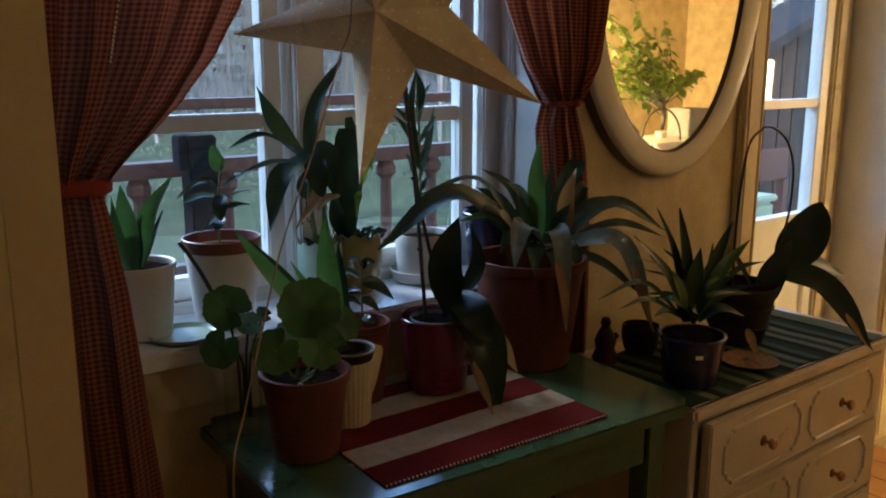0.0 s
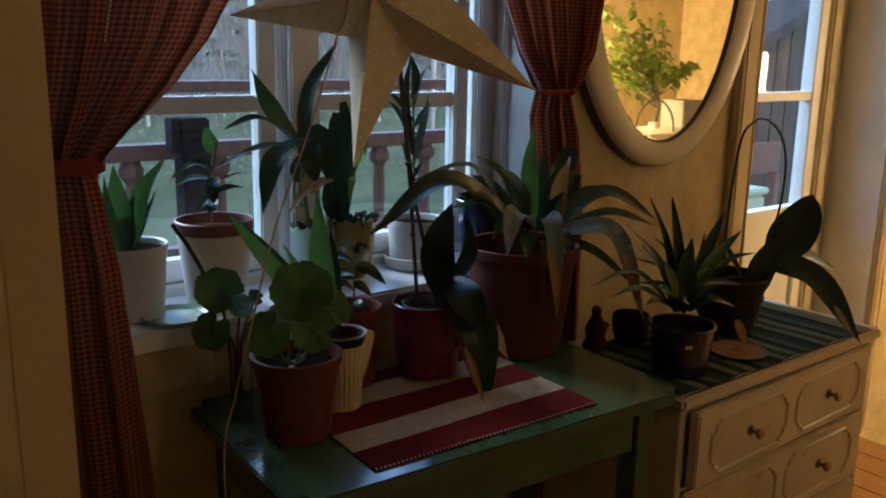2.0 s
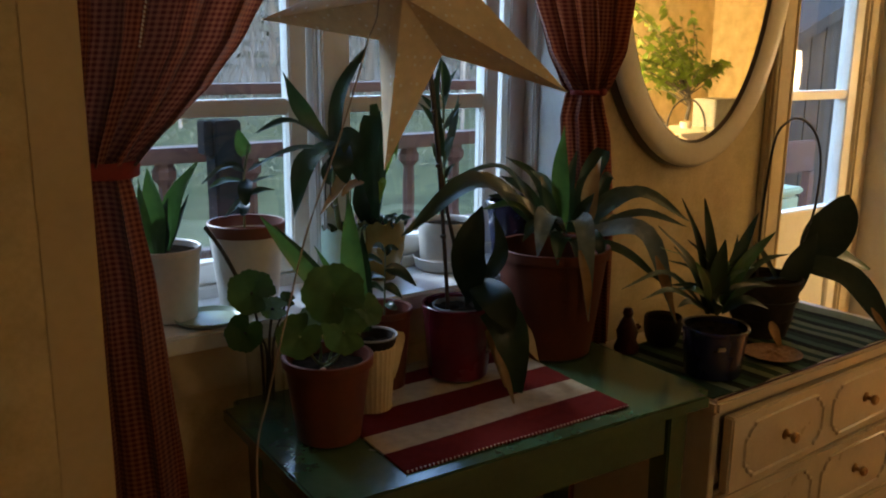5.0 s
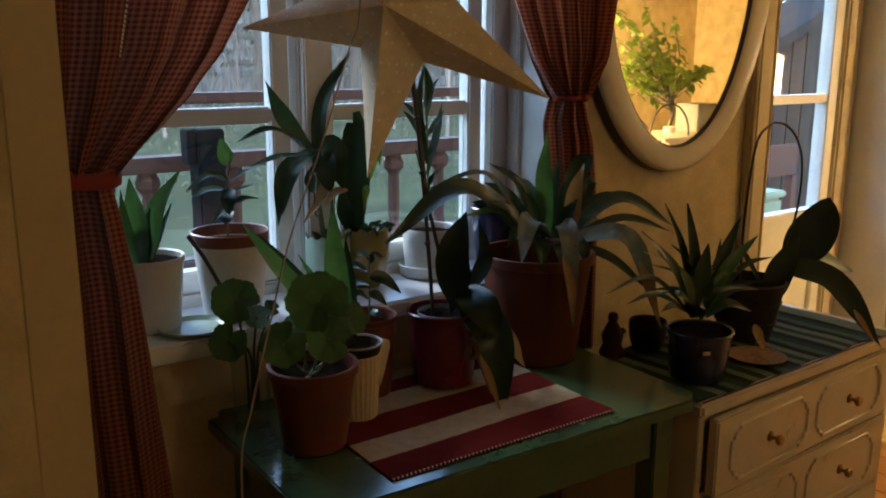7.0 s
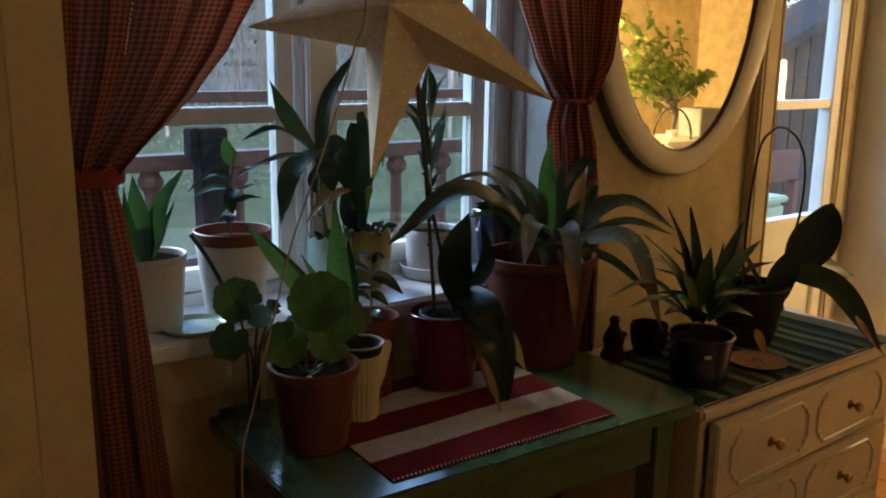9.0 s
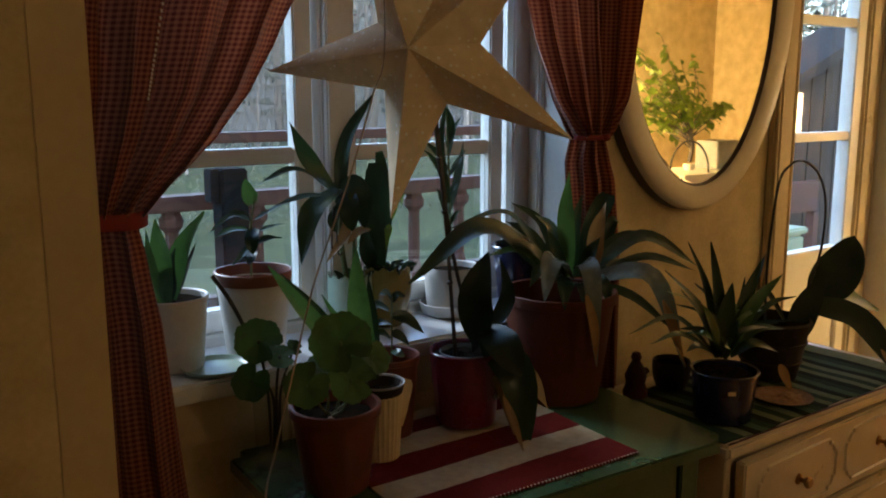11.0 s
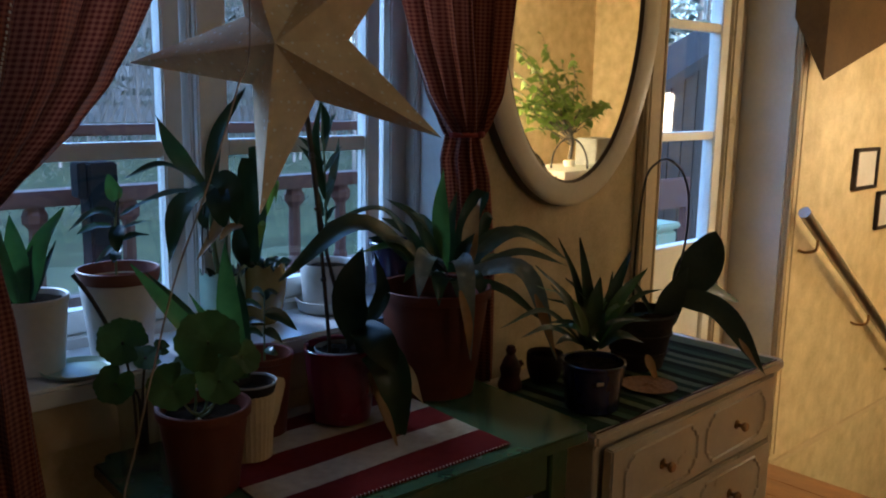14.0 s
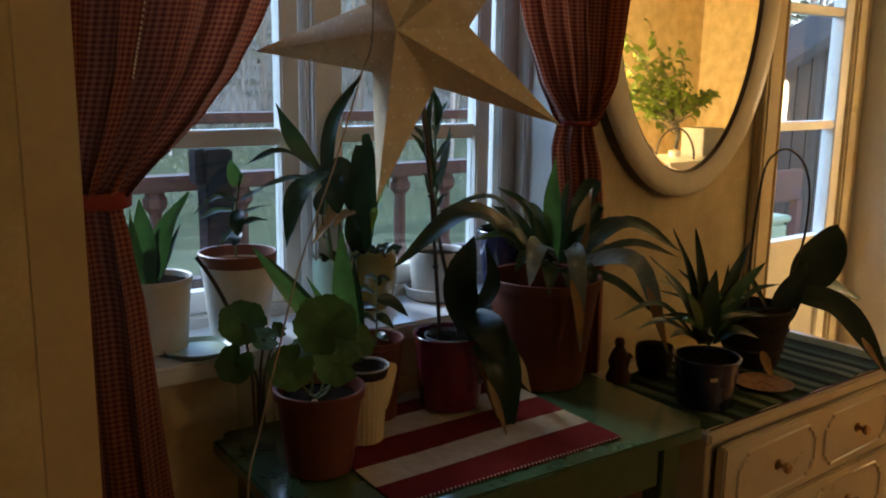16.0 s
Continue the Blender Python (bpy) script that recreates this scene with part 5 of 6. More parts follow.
frond(blue, (1.526, 1.120, 0.865), (1.358, 1.080, 0.946), (1.231, 1.050, 0.954), 0.014, "strap", DEEP_LEAF)
frond(blue, (1.576, 1.120, 0.856), (1.635, 1.100, 0.908), (1.713, 1.080, 0.900), 0.021, "strap", DEEP_LEAF)
frond(blue, (1.577, 1.120, 0.852), (1.598, 1.080, 0.887), (1.662, 1.060, 0.861), 0.021, "strap", DEEP_LEAF)
frond(blue, (1.549, 1.120, 0.867), (1.526, 1.100, 0.951), (1.542, 1.100, 1.023), 0.038, "strap", DEEP_LEAF)
frond(blue, (1.538, 1.120, 0.863), (1.470, 1.090, 0.937), (1.424, 1.080, 0.994), 0.032, "strap", MID_LEAF)
frond(blue, (1.550, 1.120, 0.854), (1.479, 1.060, 0.918), (1.471, 1.030, 0.968), 0.034, "strap", DEEP_LEAF)
frond(blue, (1.569, 1.120, 0.863), (1.702, 1.120, 0.946), (1.792, 1.100, 0.961), 0.014, "strap", DEEP_LEAF)
frond(blue, (1.530, 1.120, 0.864), (1.400, 1.070, 0.917), (1.324, 1.040, 0.926), 0.017, "strap", DEEP_LEAF)
frond(blue, (1.529, 1.120, 0.858), (1.486, 1.136, 0.970), (1.287, 1.062, 1.046), 0.012, "strap", MID_LEAF)
frond(blue, (1.548, 1.120, 0.854), (1.471, 1.116, 0.959), (1.381, 1.119, 0.997), 0.011, "strap", DEEP_LEAF)
frond(blue, (1.523, 1.120, 0.859), (1.459, 1.101, 0.930), (1.380, 1.107, 0.948), 0.017, "strap", DEEP_LEAF)
frond(blue, (1.528, 1.120, 0.858), (1.631, 1.145, 0.940), (1.655, 1.104, 0.978), 0.018, "strap", DEEP_LEAF)
frond(blue, (1.561, 1.120, 0.852), (1.573, 1.120, 0.943), (1.649, 1.141, 0.955), 0.018, "strap", MID_LEAF)
frond(blue, (1.553, 1.120, 0.854), (1.558, 1.083, 0.948), (1.762, 1.148, 0.929), 0.011, "strap", MID_LEAF)
frond(blue, (1.547, 1.120, 0.855), (1.535, 1.125, 0.970), (1.576, 1.170, 0.994), 0.014, "strap", DEEP_LEAF)
frond(blue, (1.561, 1.120, 0.852), (1.606, 1.136, 0.912), (1.736, 1.183, 0.898), 0.018, "strap", MID_LEAF)
frond(blue, (1.542, 1.120, 0.856), (1.541, 1.103, 0.953), (1.631, 1.142, 0.959), 0.017, "strap", MID_LEAF)
frond(blue, (1.542, 1.120, 0.856), (1.673, 1.153, 0.893), (1.712, 1.091, 0.912), 0.013, "strap", DEEP_LEAF)
frond(blue, (1.569, 1.120, 0.851), (1.567, 1.151, 0.946), (1.438, 1.075, 1.009), 0.014, "strap", DEEP_LEAF)
frond(blue, (1.524, 1.120, 0.859), (1.702, 1.158, 0.891), (1.737, 1.072, 0.919), 0.012, "strap", DEEP_LEAF)
frond(blue, (1.547, 1.120, 0.855), (1.487, 1.099, 0.952), (1.458, 1.107, 0.975), 0.014, "strap", DEEP_LEAF)
frond(blue, (1.563, 1.120, 0.852), (1.443, 1.083, 0.930), (1.445, 1.143, 0.921), 0.016, "strap", MID_LEAF)
frond(blue, (1.551, 1.120, 0.854), (1.523, 1.137, 0.977), (1.529, 1.187, 1.009), 0.011, "strap", DEEP_LEAF)
frond(blue, (1.559, 1.120, 0.852), (1.571, 1.090, 0.916), (1.682, 1.092, 0.907), 0.013, "strap", DEEP_LEAF)
lb = solo("pot_label", slab(1.535, 1.551, 1.0445, 1.0465, 0.790, 0.798, 0.0006), CREAM, "tiny pale oval mark on the blue pot", "label")
lb.matrix_basis = Matrix.Translation((1.512, 1.064, 0.790)) @ pose(0, 0, 0, 0, 0, -32)

bas = thing("orchid_basket", (1.905, 1.235, D0), "dark slatted hanging basket set on the runner", "basket")
part("body", pot_mesh((1.905, 1.235, D0), 0.064, 0.092, 0.150, 0.005, 0, 0, 40), BASKET, bas)
for z, r in ((0.045, 0.0735), (0.095, 0.083), (0.144, 0.092)):
    ring = [Vector((1.905 + r * math.cos(a), 1.235 + r * math.sin(a), D0 + z)) for a in [2 * math.pi * k / 24 for k in range(25)]]
    part("slat", tube(bmesh.new(), ring, 0.003, 48, 6), BASKET, bas)
part("soil", soil_disc((1.905, 1.235, D0 + 0.136), 0.083, 8), SOIL, bas, "coarse dark bark")
part("hoop", tube(bmesh.new(), ((1.850, 1.22, 0.845), (1.846, 1.22, 1.02), (1.869, 1.22, 1.197), (1.916, 1.22, 1.246), (1.977, 1.22, 1.251), (2.048, 1.22, 1.208), (2.082, 1.22, 1.126), (2.066, 1.22, 0.995), (1.985, 1.225, 0.85)), 0.0032, 60, 8), WIRE, bas, "thin black wire hoop")
dorch = thing("orchid", (1.905, 1.235, D0 + 0.14), "orchid with large leathery dark leaves leaning outwards", "potted plant")
frond(dorch, (2.067, 1.220, 0.889), (2.130, 1.200, 0.961), (2.199, 1.200, 1.047), 0.116, "oval", DULL_LEAF)
frond(dorch, (2.001, 1.200, 0.891), (2.073, 1.100, 0.855), (2.117, 0.985, 0.704), 0.074, "strap", DULL_LEAF)
# lamplight under the drooping leaf's tip, painted as a thin yellow leaf
frond(dorch, (2.048, 1.030, 0.806), (2.037, 1.000, 0.780), (2.080, 0.975, 0.717), 0.016, "lance", DRY_LIT_LEAF)
frond(dorch, (2.067, 1.220, 0.889), (2.185, 1.200, 0.880), (2.334, 1.190, 0.828), 0.066, "oval", MID_LEAF)
frond(dorch, (1.946, 1.200, 0.800), (1.971, 1.190, 0.882), (2.051, 1.190, 0.964), 0.067, "strap", DULL_LEAF)
frond(dorch, (1.816, 1.150, 0.781), (1.810, 1.130, 0.753), (1.829, 1.120, 0.712), 0.025, "lance", DRY_LIT_LEAF)
frond(dorch, (1.946, 1.220, 0.840), (1.876, 1.220, 0.916), (1.823, 1.220, 0.966), 0.021, "strap", DULL_LEAF)
pl = thing("plate", (1.765, 1.105, D0), "small pale plate of brown seeds", "plate")
part("dish", lathe(bmesh.new(), (1.765, 1.105, D0), [(0, 0), (0.03, 0), (0.034, 0.002), (0.066, 0.011), (0.067, 0.0125), (0.062, 0.011), (0.032, 0.005), (0, 0.005)], 40), SEEDS, pl)
part("seed_mix", soil_disc((1.765, 1.105, D0 + 0.0075), 0.052, 9), SEEDS, pl, "heap of brown seeds")

fig = lathe(bmesh.new(), (1.515, 1.33, D0), [(0, 0), (0.028, 0), (0.030, 0.01), (0.022, 0.03), (0.026, 0.05), (0.018, 0.07), (0.010, 0.085), (0.013, 0.095), (0.009, 0.105), (0, 0.108)], 24)
box(fig, 1.525, 1.560, 1.322, 1.338, D0 + 0.045, D0 + 0.062, 0.006)
solo("figurine", fig, DARK_RED, "dark red glazed bird figurine on the dresser", "figurine")
pot((1.63, 1.32, D0), 0.035, 0.045, 0.07, DARK_CLAY, "small dark clay pot on the dresser", 0.01, belly=0.005)

# ---- paper star ----
SC = Vector((0.7257, 1.0988, 1.481))
yaw, tilt, R, th, DEEP = radians(-51.4), radians(-2.15), 0.272, radians(29.87), 0.086
sx = Vector((math.cos(yaw), math.sin(yaw), 0))
sn = Vector((math.sin(yaw), -math.cos(yaw), 0))
sz = Vector((0, 0, 1)) * math.cos(tilt) + sn * math.sin(tilt)
MID = SC - sn * DEEP
star = thing("paper_star", MID - Vector((0, 0, R)), "large unlit white paper advent star hanging in the window", "star")
tips = [MID + R * (sx * math.cos(-th - radians(72 * k)) + sz * math.sin(-th - radians(72 * k))) for k in range(5)]
dips = [MID + R * 0.33 * (sx * math.cos(-th - radians(72 * k + 36)) + sz * math.sin(-th - radians(72 * k + 36))) for k in range(5)]
for k in range(5):
    bm = bmesh.new()
    c, d = bm.verts.new(MID + sn * DEEP), bm.verts.new(MID - sn * DEEP)
    t, a, b = bm.verts.new(tips[k]), bm.verts.new(dips[k - 1]), bm.verts.new(dips[k])
    for f in ((c, a, t), (c, t, b), (d, t, a), (d, b, t)):
        bm.faces.new(f)
    bmesh.ops.subdivide_edges(bm, edges=bm.edges[:], cuts=3, use_grid_fill=True)
    part("point", bm, PAPER, star, "", False)
crown = max(tips, key=lambda p: p.z)
solo("star_cord", tube(bmesh.new(), ((0.70, 1.12, TOP - 0.001), (0.685, 1.11, 1.80), (0.677, 1.085, 1.494), (0.631, 1.045, 1.412), (0.554, 0.985, 1.299), (0.494, 0.965, 1.185), (0.455, 0.955, 1.075), (0.425, 0.95, 0.979), (0.409, 0.95, 0.917), (0.408, 0.95, 0.80), (0.42, 0.96, 0.4), (0.43, 1.0, 0.004)), 0.0012, 90, 8), CORD, "thin pale electric cord of the paper star", "cord")
stem(star, (crown + Vector((0, 0, -0.02)), (crown.x, crown.y, TOP)), 0.0012, CORD, "hanging_thread", 1.0)


# ---- what the mirror shows ----
FC = (4.55, -0.62)
cab = thing("sideboard", (FC[0], FC[1], 0), "white painted low cabinet across the landing", "cabinet")
part("body", slab(FC[0] - 0.32, FC[0] + 0.42, FC[1] - 0.22, FC[1] + 0.16, 0.0, 0.90, 0.004), WHITE, cab)
part("top", slab(FC[0] - 0.35, FC[0] + 0.45, FC[1] - 0.25, FC[1] + 0.19, 0.9002, 0.94, 0.005), WHITE, cab)
for k in range(4):
    part("slat", slab(FC[0] - 0.30 + 0.18 * k, FC[0] - 0.18 + 0.18 * k, FC[1] + 0.1602, FC[1] + 0.172, 0.1, 0.82, 0.003), WHITE, cab)
solo("storage_box", slab(FC[0] + 0.18, FC[0] + 0.40, FC[1] - 0.16, FC[1] + 0.02, 0.9405, 1.12, 0.006), GREY_CARD, "grey cardboard box on the white cabinet", "box")
pot((FC[0], FC[1] - 0.06, 0.9405), 0.034, 0.04, 0.04, WHITE_GLAZE, "white pot of the indoor fig tree", 0.015)
fig_tree = thing("ficus", (FC[0], FC[1] - 0.06, 1.0), "leafy indoor fig tree, brightly lit", "potted plant")
stem(fig_tree, ((FC[0], FC[1] - 0.06, 0.99), (FC[0] + 0.01, FC[1] - 0.05, 1.10), (FC[0] - 0.02, FC[1] - 0.06, 1.22)), 0.014, BARK, "trunk")
rg = random.Random(11)
for k in range(38):
    az, el = rg.random() * 6.28, 0.3 + 1.05 * rg.random()
    ln = 0.2 + 0.42 * rg.random()
    lean = Vector((-0.11, -0.16, 0.05)) * rg.random() * 1.6
    b0 = Vector((FC[0] - 0.01, FC[1] - 0.055, 1.08 + 0.16 * rg.random()))
    d = Vector((math.cos(az) * math.cos(el), math.sin(az) * math.cos(el), math.sin(el)))
    m0 = b0 + d * ln * 0.55 + lean * 0.4
    t0 = b0 + d * ln + Vector((0, 0, -0.06 * math.cos(el))) + lean
    if (t0 - b0).dot(Vector((0.79, 0.61, 0))) > 0.06 and t0.z > 1.36:
        t0.z, m0.z = 1.22 + 0.14 * rg.random(), m0.z - 0.06
    stem(fig_tree, (b0, m0, t0), 0.004, BARK, "branch", 0.4)
    bm = bmesh.new()
    for j in range(14):
        u = 0.3 + 0.7 * j / 13
        p = spline((b0, m0, t0), 20)[int(20 * u)]
        q = Vector((rg.uniform(-1, 1), rg.uniform(-1, 1), rg.uniform(-0.6, 0.4))).normalized()
        blade(bm, p, p + q * 0.030, p + q * 0.062 + Vector((0, 0, -0.014)), 0.036, "oval", (rg.uniform(-0.5, 0.5), 0.5, 0.8), 0.2, 4)
    part("foliage", bm, SPRING_LEAF, fig_tree)

hx, hy = FC[0] - 0.15, FC[1] + 0.06
solo("wire_hoop", tube(bmesh.new(), [(hx - 0.62 * 0.115 * math.cos(a), hy - 0.78 * 0.115 * math.cos(a), 0.943 + 0.19 * math.sin(a)) for a in [math.pi * k / 10 for k in range(11)]], 0.006, 30, 8), WIRE, "dark wire hoop standing on the white cabinet", "plant support")

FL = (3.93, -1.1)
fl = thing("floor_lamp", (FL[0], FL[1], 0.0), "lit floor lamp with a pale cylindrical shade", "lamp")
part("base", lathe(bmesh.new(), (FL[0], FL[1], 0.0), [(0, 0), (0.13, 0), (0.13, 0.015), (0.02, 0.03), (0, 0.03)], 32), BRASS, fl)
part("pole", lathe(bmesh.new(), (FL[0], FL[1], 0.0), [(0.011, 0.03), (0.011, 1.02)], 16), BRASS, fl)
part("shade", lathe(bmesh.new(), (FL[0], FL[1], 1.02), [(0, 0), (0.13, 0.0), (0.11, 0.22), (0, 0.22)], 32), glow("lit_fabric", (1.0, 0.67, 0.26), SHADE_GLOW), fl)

# unseen globe added behind the viewpoint to brighten the room
GL = (1.2, -1.0)
gl = thing("fill_lamp", (GL[0], GL[1], 2.1), "added unseen globe giving warm room fill", "lamp")
part("globe", lathe(bmesh.new(), (GL[0], GL[1], 2.2), [(0, -0.1)] + [(0.1 * math.cos(radians(a)), 0.1 * math.sin(radians(a))) for a in range(-75, 76, 15)] + [(0, 0.1)], 28), glow("fill_globe_glow", (1.0, 0.70, 0.36), FILL_GLOW), gl)
part("mount", lathe(bmesh.new(), (GL[0], GL[1], 2.3), [(0, 0), (0.05, 0), (0.06, 0.1), (0, 0.1)], 24), BRASS, gl)

# ---- outdoors ----
gm = bmesh.new()
bmesh.ops.create_grid(gm, x_segments=60, y_segments=60, size=200)
for v in gm.verts:
    d = max(0.0, v.co.y - 12)
    v.co = Vector((v.co.x, v.co.y + 201.77, -0.35 + 0.015 * min(d, 120) + 0.25 * noise.noise(v.co * 0.05)))
tagged(part("ground", gm, GRASS, None, "", True), "patchy winter lawn rising to the woods", "ground", "", "structure")
deck = thing("porch_floor", (2.0, 2.2, 0.0), "weathered grey wooden porch floor", "porch floor", "", "structure")
DECK = material("weathered_deck", (0.16, 0.17, 0.18), (0.30, 0.31, 0.32), 0.7, 6, 60, 0.3, stretch=(0.5, 5, 5), random_shade=0.15)
plank = slab(-1.0, 4.6, -0.055, 0.055, -0.015, 0.015, 0.003)
me = bpy.data.meshes.new("plank")
plank.to_mesh(me)
plank.free()
me.materials.append(DECK)
for k in range(8):
    o = new("plank", me)
    o.parent = deck
    o.location = (-2.0, 1.83 + 0.118 * k - 2.2, -0.06)

fence = thing("porch_railing", (1.5, 2.6, -0.04), "red painted porch railing with turned balusters", "railing")
part("top_rail", slab(-0.6, 2.7, 2.56, 2.64, 1.068, 1.115, 0.006), RED_PAINT, fence)
part("bottom_rail", slab(-0.6, 2.7, 2.57, 2.63, 0.74, 0.79, 0.006), RED_PAINT, fence)
part("hand_rail", slab(-0.6, 2.7, 2.66, 2.74, 1.262, 1.296, 0.006), RED_PAINT, fence)
for x in (-0.55, 2.62):
    part("post", slab(x - 0.045, x + 0.045, 2.645, 2.735, -0.05, 1.262, 0.004), RED_PAINT, fence)
bal = lathe(bmesh.new(), (0, 0, 0), [(0.026, 0), (0.026, 0.02), (0.021, 0.035), (0.022, 0.10), (0.022, 0.16), (0.020, 0.205), (0.022, 0.215), (0.037, 0.232), (0.038, 0.255), (0.030, 0.268), (0.028, 0.278)], 8)
bmesh.ops.recalc_face_normals(bal, faces=bal.faces)
me = bpy.data.meshes.new("baluster")
bal.to_mesh(me)
bal.free()
me.materials.append(RED_PAINT)
for k in range(16):
    o = new("baluster", me)
    o.parent = fence
    o.location = ((-0.485 + 0.2028 * k if k != 7 else 0.862) - 1.5, 0.0, 0.79 + 0.04)

bm = slab(0.962, 1.046, 2.44, 2.52, -0.04, 1.20, 0.006)
box(bm, 0.935, 0.961, 2.45, 2.51, 1.10, 1.20, 0.004)
solo("garden_post", bm, BLACK_WOOD, "dark weathered wooden post on the porch", "post")

shed = thing("shed", (8.6, 4.6, -0.3), "dark timber outbuilding with a sloping roof", "shed")
bm = bmesh.new()
sec = [(6.3, -0.36), (6.3, 1.23), (9.1, 2.32), (12.5, 1.0), (12.5, -0.36)]
fa = [bm.verts.new((x, 4.5, z)) for x, z in sec]
fb = [bm.verts.new((x, 4.82, z)) for x, z in sec]
bm.faces.new(fa)
bm.faces.new(fb[::-1])
for i in range(5):
    bm.faces.new((fa[i], fa[(i + 1) % 5], fb[(i + 1) % 5], fb[i]))
part("wall", bm, DARK_WOOD, shed, "", False)
for x0, z0, x1, z1 in ((6.0, 1.16, 9.1, 2.37), (9.1, 2.37, 12.8, 0.93)):
    bm = bmesh.new()
    vs = []
    for y in (4.3, 4.87):
        for dz in (0.0, 0.1):
            vs.append([bm.verts.new((x0, y, z0 + dz)), bm.verts.new((x1, y, z1 + dz))])
    for a, b in ((0, 1), (1, 3), (3, 2), (2, 0)):
        bm.faces.new((vs[a][0], vs[a][1], vs[b][1], vs[b][0]))
    bm.faces.new([vs[i][0] for i in (0, 1, 3, 2)])
    bm.faces.new([vs[i][1] for i in (0, 2, 3, 1)])
    part("roof", bm, DARK_WOOD, shed, "", False)
for k in range(26):
    part("batten", slab(6.66 + 0.22 * k, 6.70 + 0.22 * k, 4.491, 4.4995, -0.3, min(1.23 + 0.389 * (0.36 + 0.22 * k), 2.32 - 0.388 * max(0, 0.22 * k - 2.40)) - 0.06), DARK_WOOD, shed, "", False)
solo("bench", box(box(slab(5.27, 5.77, 3.43, 3.47, 0.60, 0.82, 0.01), 5.27, 5.77, 3.13, 3.45, 0.28, 0.34, 0.01), 5.69, 5.75, 3.41, 3.47, -0.36, 0.60), RED_PAINT, "red painted garden bench by the porch", "bench")
# made-up block standing in for a pale green patch of lawn
patch_block = thing("green_patch_block", (4.97, 3.2, -0.36), "pale green block standing in for a patch of lawn", "bin")
part("body", slab(4.84, 5.09, 3.1, 3.35, -0.36, 0.54, 0.02), PALE_GREEN, patch_block)
part("block_top", slab(4.825, 5.105, 3.085, 3.365, 0.542, 0.585, 0.012), PALE_GREEN, patch_block)


def tree(x, y, h, spread, mat, bark, seed, clumps, conifer):
    rg = random.Random(seed)
    z = -0.35 + 0.015 * max(0, y - 12)
    ob = thing("spruce_tree" if conifer else "birch_tree", (x, y, z), "dark spruce tree with uneven drooping branches" if conifer else "bare grey-white birch with fine twigs", "tree", "trees behind the lawn")
    part("trunk", tube(bmesh.new(), ((x, y, z - 0.1), (x + rg.uniform(-0.1, 0.1), y, z + h * 0.5), (x + rg.uniform(-0.2, 0.2), y, z + h)), (0.012 * h + 0.02) * (1.0 if conifer else 0.34), 10, 8, 0.2), bark, ob)
    bm = bmesh.new()
    if conifer:
        for k in range(clumps):
            u = (k + rg.random()) / clumps
            zz_ = z + h * (0.08 + 0.92 * u)
            rad = spread * (1.02 - u) * rg.uniform(0.6, 1.15)
            a = rg.random() * 6.28
            p = Vector((x, y, zz_))
            d = Vector((math.cos(a), math.sin(a), 0))
            for s in range(4):
                q = p + d * rad * (0.3 + 0.2 * s)
                blade(bm, q, q + d * rad * 0.22 + Vector((rg.uniform(-.1, .1), rg.uniform(-.1, .1), -0.03 * h * 0.3)), q + d * rad * 0.4 + Vector((0, 0, -0.05 * h * 0.4)), rad * 0.13, "lance", (rg.uniform(-0.6, 0.6), -0.6, 0.6), 0.3, 3)
        part("crown", bm, mat, ob)
    else:
        for k in range(clumps):
            a, u = rg.random() * 6.28, 0.35 + 0.6 * rg.random()
            p = Vector((x, y, z + h * u))
            ln = spread * (1.2 - u) * rg.uniform(0.6, 1.2)
            q = p + Vector((math.cos(a) * ln, math.sin(a) * ln, ln * 0.8))
            tube(bm, (p, p.lerp(q, 0.5) + Vector((0, 0, -0.1 * ln)), q), 0.009, 5, 4, 0.2)
            for s in range(5):
                w = p.lerp(q, 0.4 + 0.12 * s)
                tube(bm, (w, w + Vector((rg.uniform(-.5, .5), rg.uniform(-.5, .5), rg.uniform(-0.2, 0.5))) * ln * 0.6), 0.004, 2, 3, 0.3)
        part("crown", bm, bark, ob)


rg = random.Random(21)
for k in range(40):
    x = -3 + 40 * (k + rg.random()) / 40
    tree(x * 1.2, 22 + 18 * rg.random(), rg.uniform(7, 12), rg.uniform(1.6, 2.4), NEEDLES, BARK, 100 + k, 80, True)
for k in range(26):
    x = 1.0 + 22 * (k + rg.random()) / 26
    tree(x, 14 + 9 * rg.random(), rg.uniform(6, 10), rg.uniform(1.2, 2.0), BIRCH, BIRCH, 300 + k, 18, False)
for x, y, h in ((17.5, 11.6, 7.0), (20.5, 12.4, 8.5), (24.0, 15.5, 9.0), (27.0, 16.0, 8.0)):
    tree(x, y, h, 1.7, NEEDLES, BARK, int(500 + x), 90, True)


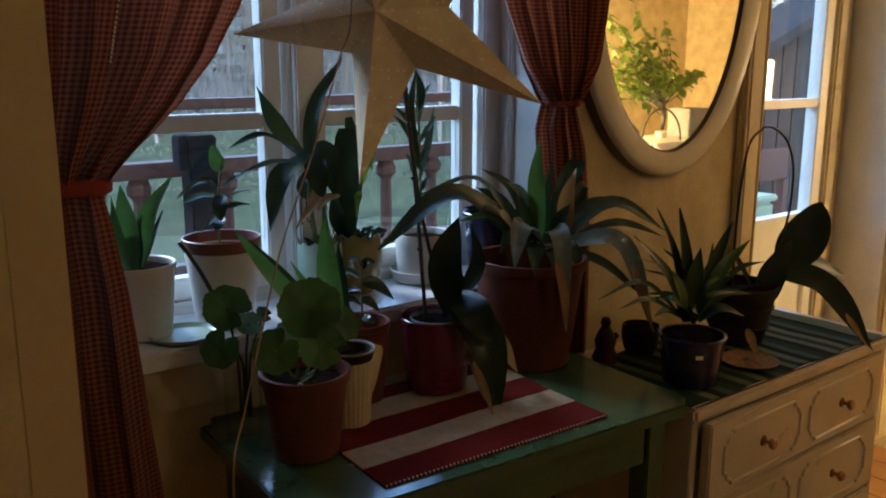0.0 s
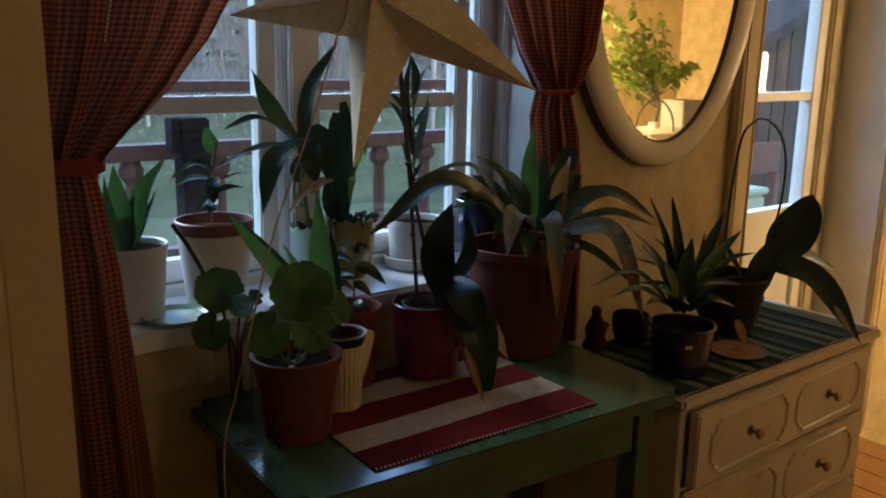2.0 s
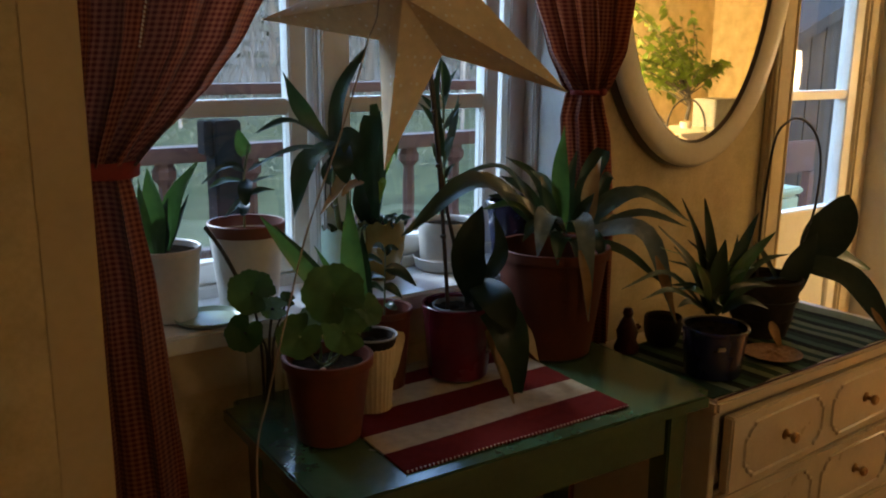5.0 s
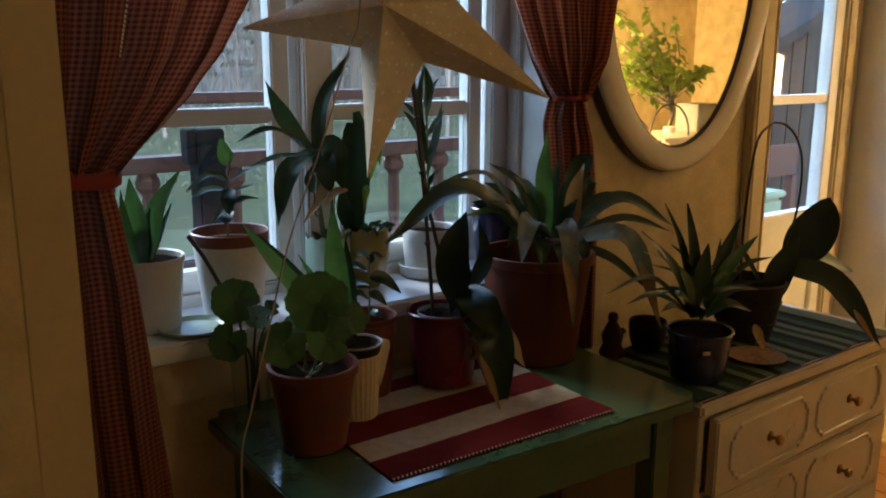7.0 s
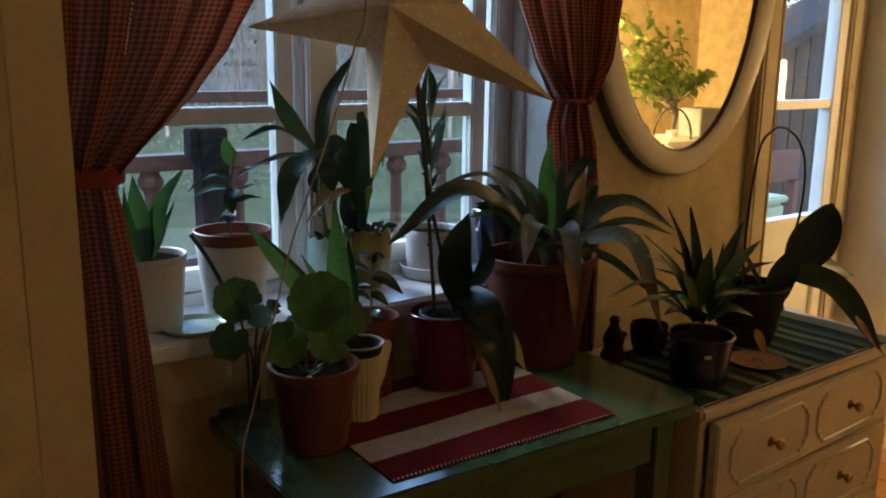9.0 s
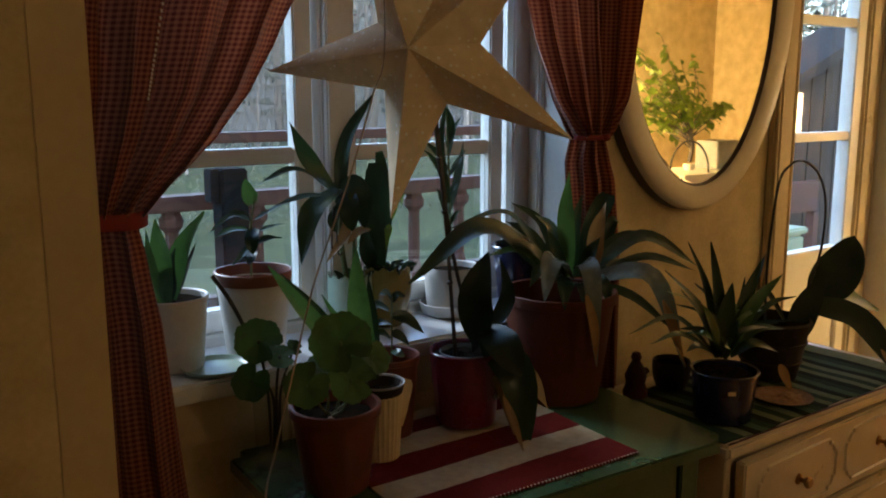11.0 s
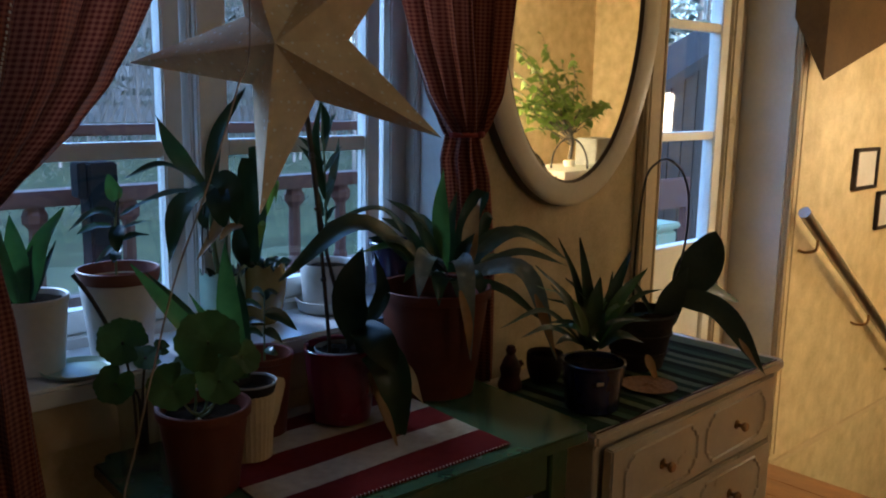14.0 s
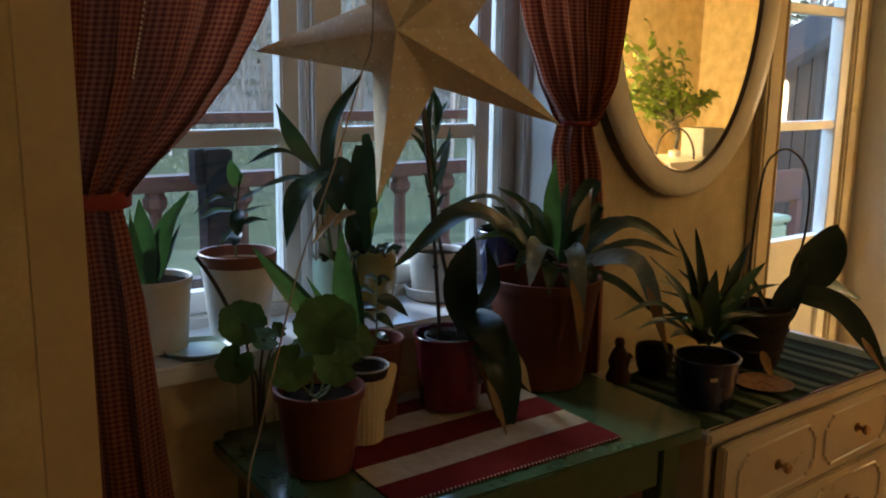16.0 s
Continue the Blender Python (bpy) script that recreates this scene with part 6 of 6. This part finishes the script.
def hedge(name, x0, x1, y, h, n, seed, mat, label):
    rg = random.Random(seed)
    bm = bmesh.new()
    for k in range(n):
        p = Vector((rg.uniform(x0, x1), y + rg.uniform(-0.5, 0.5), -0.35 + h * rg.random() ** 1.3))
        q = Vector((rg.uniform(-1, 1), rg.uniform(-1, 1), rg.uniform(0, 1))).normalized()
        blade(bm, p, p + q * 0.035, p + q * 0.075, 0.012, "lance", (rg.uniform(-1, 1), -0.5, 0.6), 0.2, 3)
    ob = solo(name, bm, mat, label, "shrubs", "stuff")


def thicket(x0, x1, y, h, n, seed):
    rg = random.Random(seed)
    bm = bmesh.new()
    for k in range(n):
        p = Vector((rg.uniform(x0, x1), y + rg.uniform(-2.5, 2.5), -0.3 + h * 0.75 * rg.random()))
        q = Vector((rg.uniform(-0.5, 0.5), rg.uniform(-0.3, 0.3), 1)).normalized()
        ln = rg.uniform(0.5, 1.3)
        blade(bm, p, p + q * ln * 0.5 + Vector((rg.uniform(-.1, .1), 0, 0)), p + q * ln, 0.026, "lance", (rg.uniform(-0.6, 0.6), -1, 0.3), 0.2, 2)
    solo("thicket", bm, THICKET, "grey thicket of bare brush along the woods", "shrubs", "stuff")


thicket(-4, 40, 20.0, 9.5, 22000, 31)
rg = random.Random(77)
bm = bmesh.new()
rows = []
for j in range(9):
    row = []
    for i in range(61):
        x = -30 + 90 * i / 60
        h = (9.5 if x < 24 else max(2.0, 9.5 - 0.4 * (x - 24))) + 1.2 * math.sin(0.31 * x) + 0.7 * math.sin(0.83 * x + 1) + rg.uniform(-0.5, 0.5)
        u = j / 8
        row.append(bm.verts.new((x, 42 + 9 * u + rg.uniform(-0.4, 0.4), -0.5 + h * math.sin(u * math.pi / 2))))
    rows.append(row)
for a, b in zip(rows, rows[1:]):
    for i in range(60):
        bm.faces.new((a[i], a[i + 1], b[i + 1], b[i]))
solo("wooded_ridge", bm, WOODS, "wooded ridge coloured haze-grey beyond the trees", "ridge", "stuff")
hedge("shrubs", -2, 18, 11.0, 1.1, 14000, 5, NEEDLES, "low tangled dark shrubs beyond the lawn")

# ---- floor boards ----
bd = slab(-0.0645, 0.0645, -1.449, 1.449, -0.01, 0.01, 0.002)
me = bpy.data.meshes.new("floor_board")
bd.to_mesh(me)
bd.free()
me.materials.append(PINE)
for k in range(12):
    o = new("floor_board", me)
    o.parent = floor
    o.location = (FLOOR_END - 0.066 - 0.132 * k, 0.05, -0.0098)
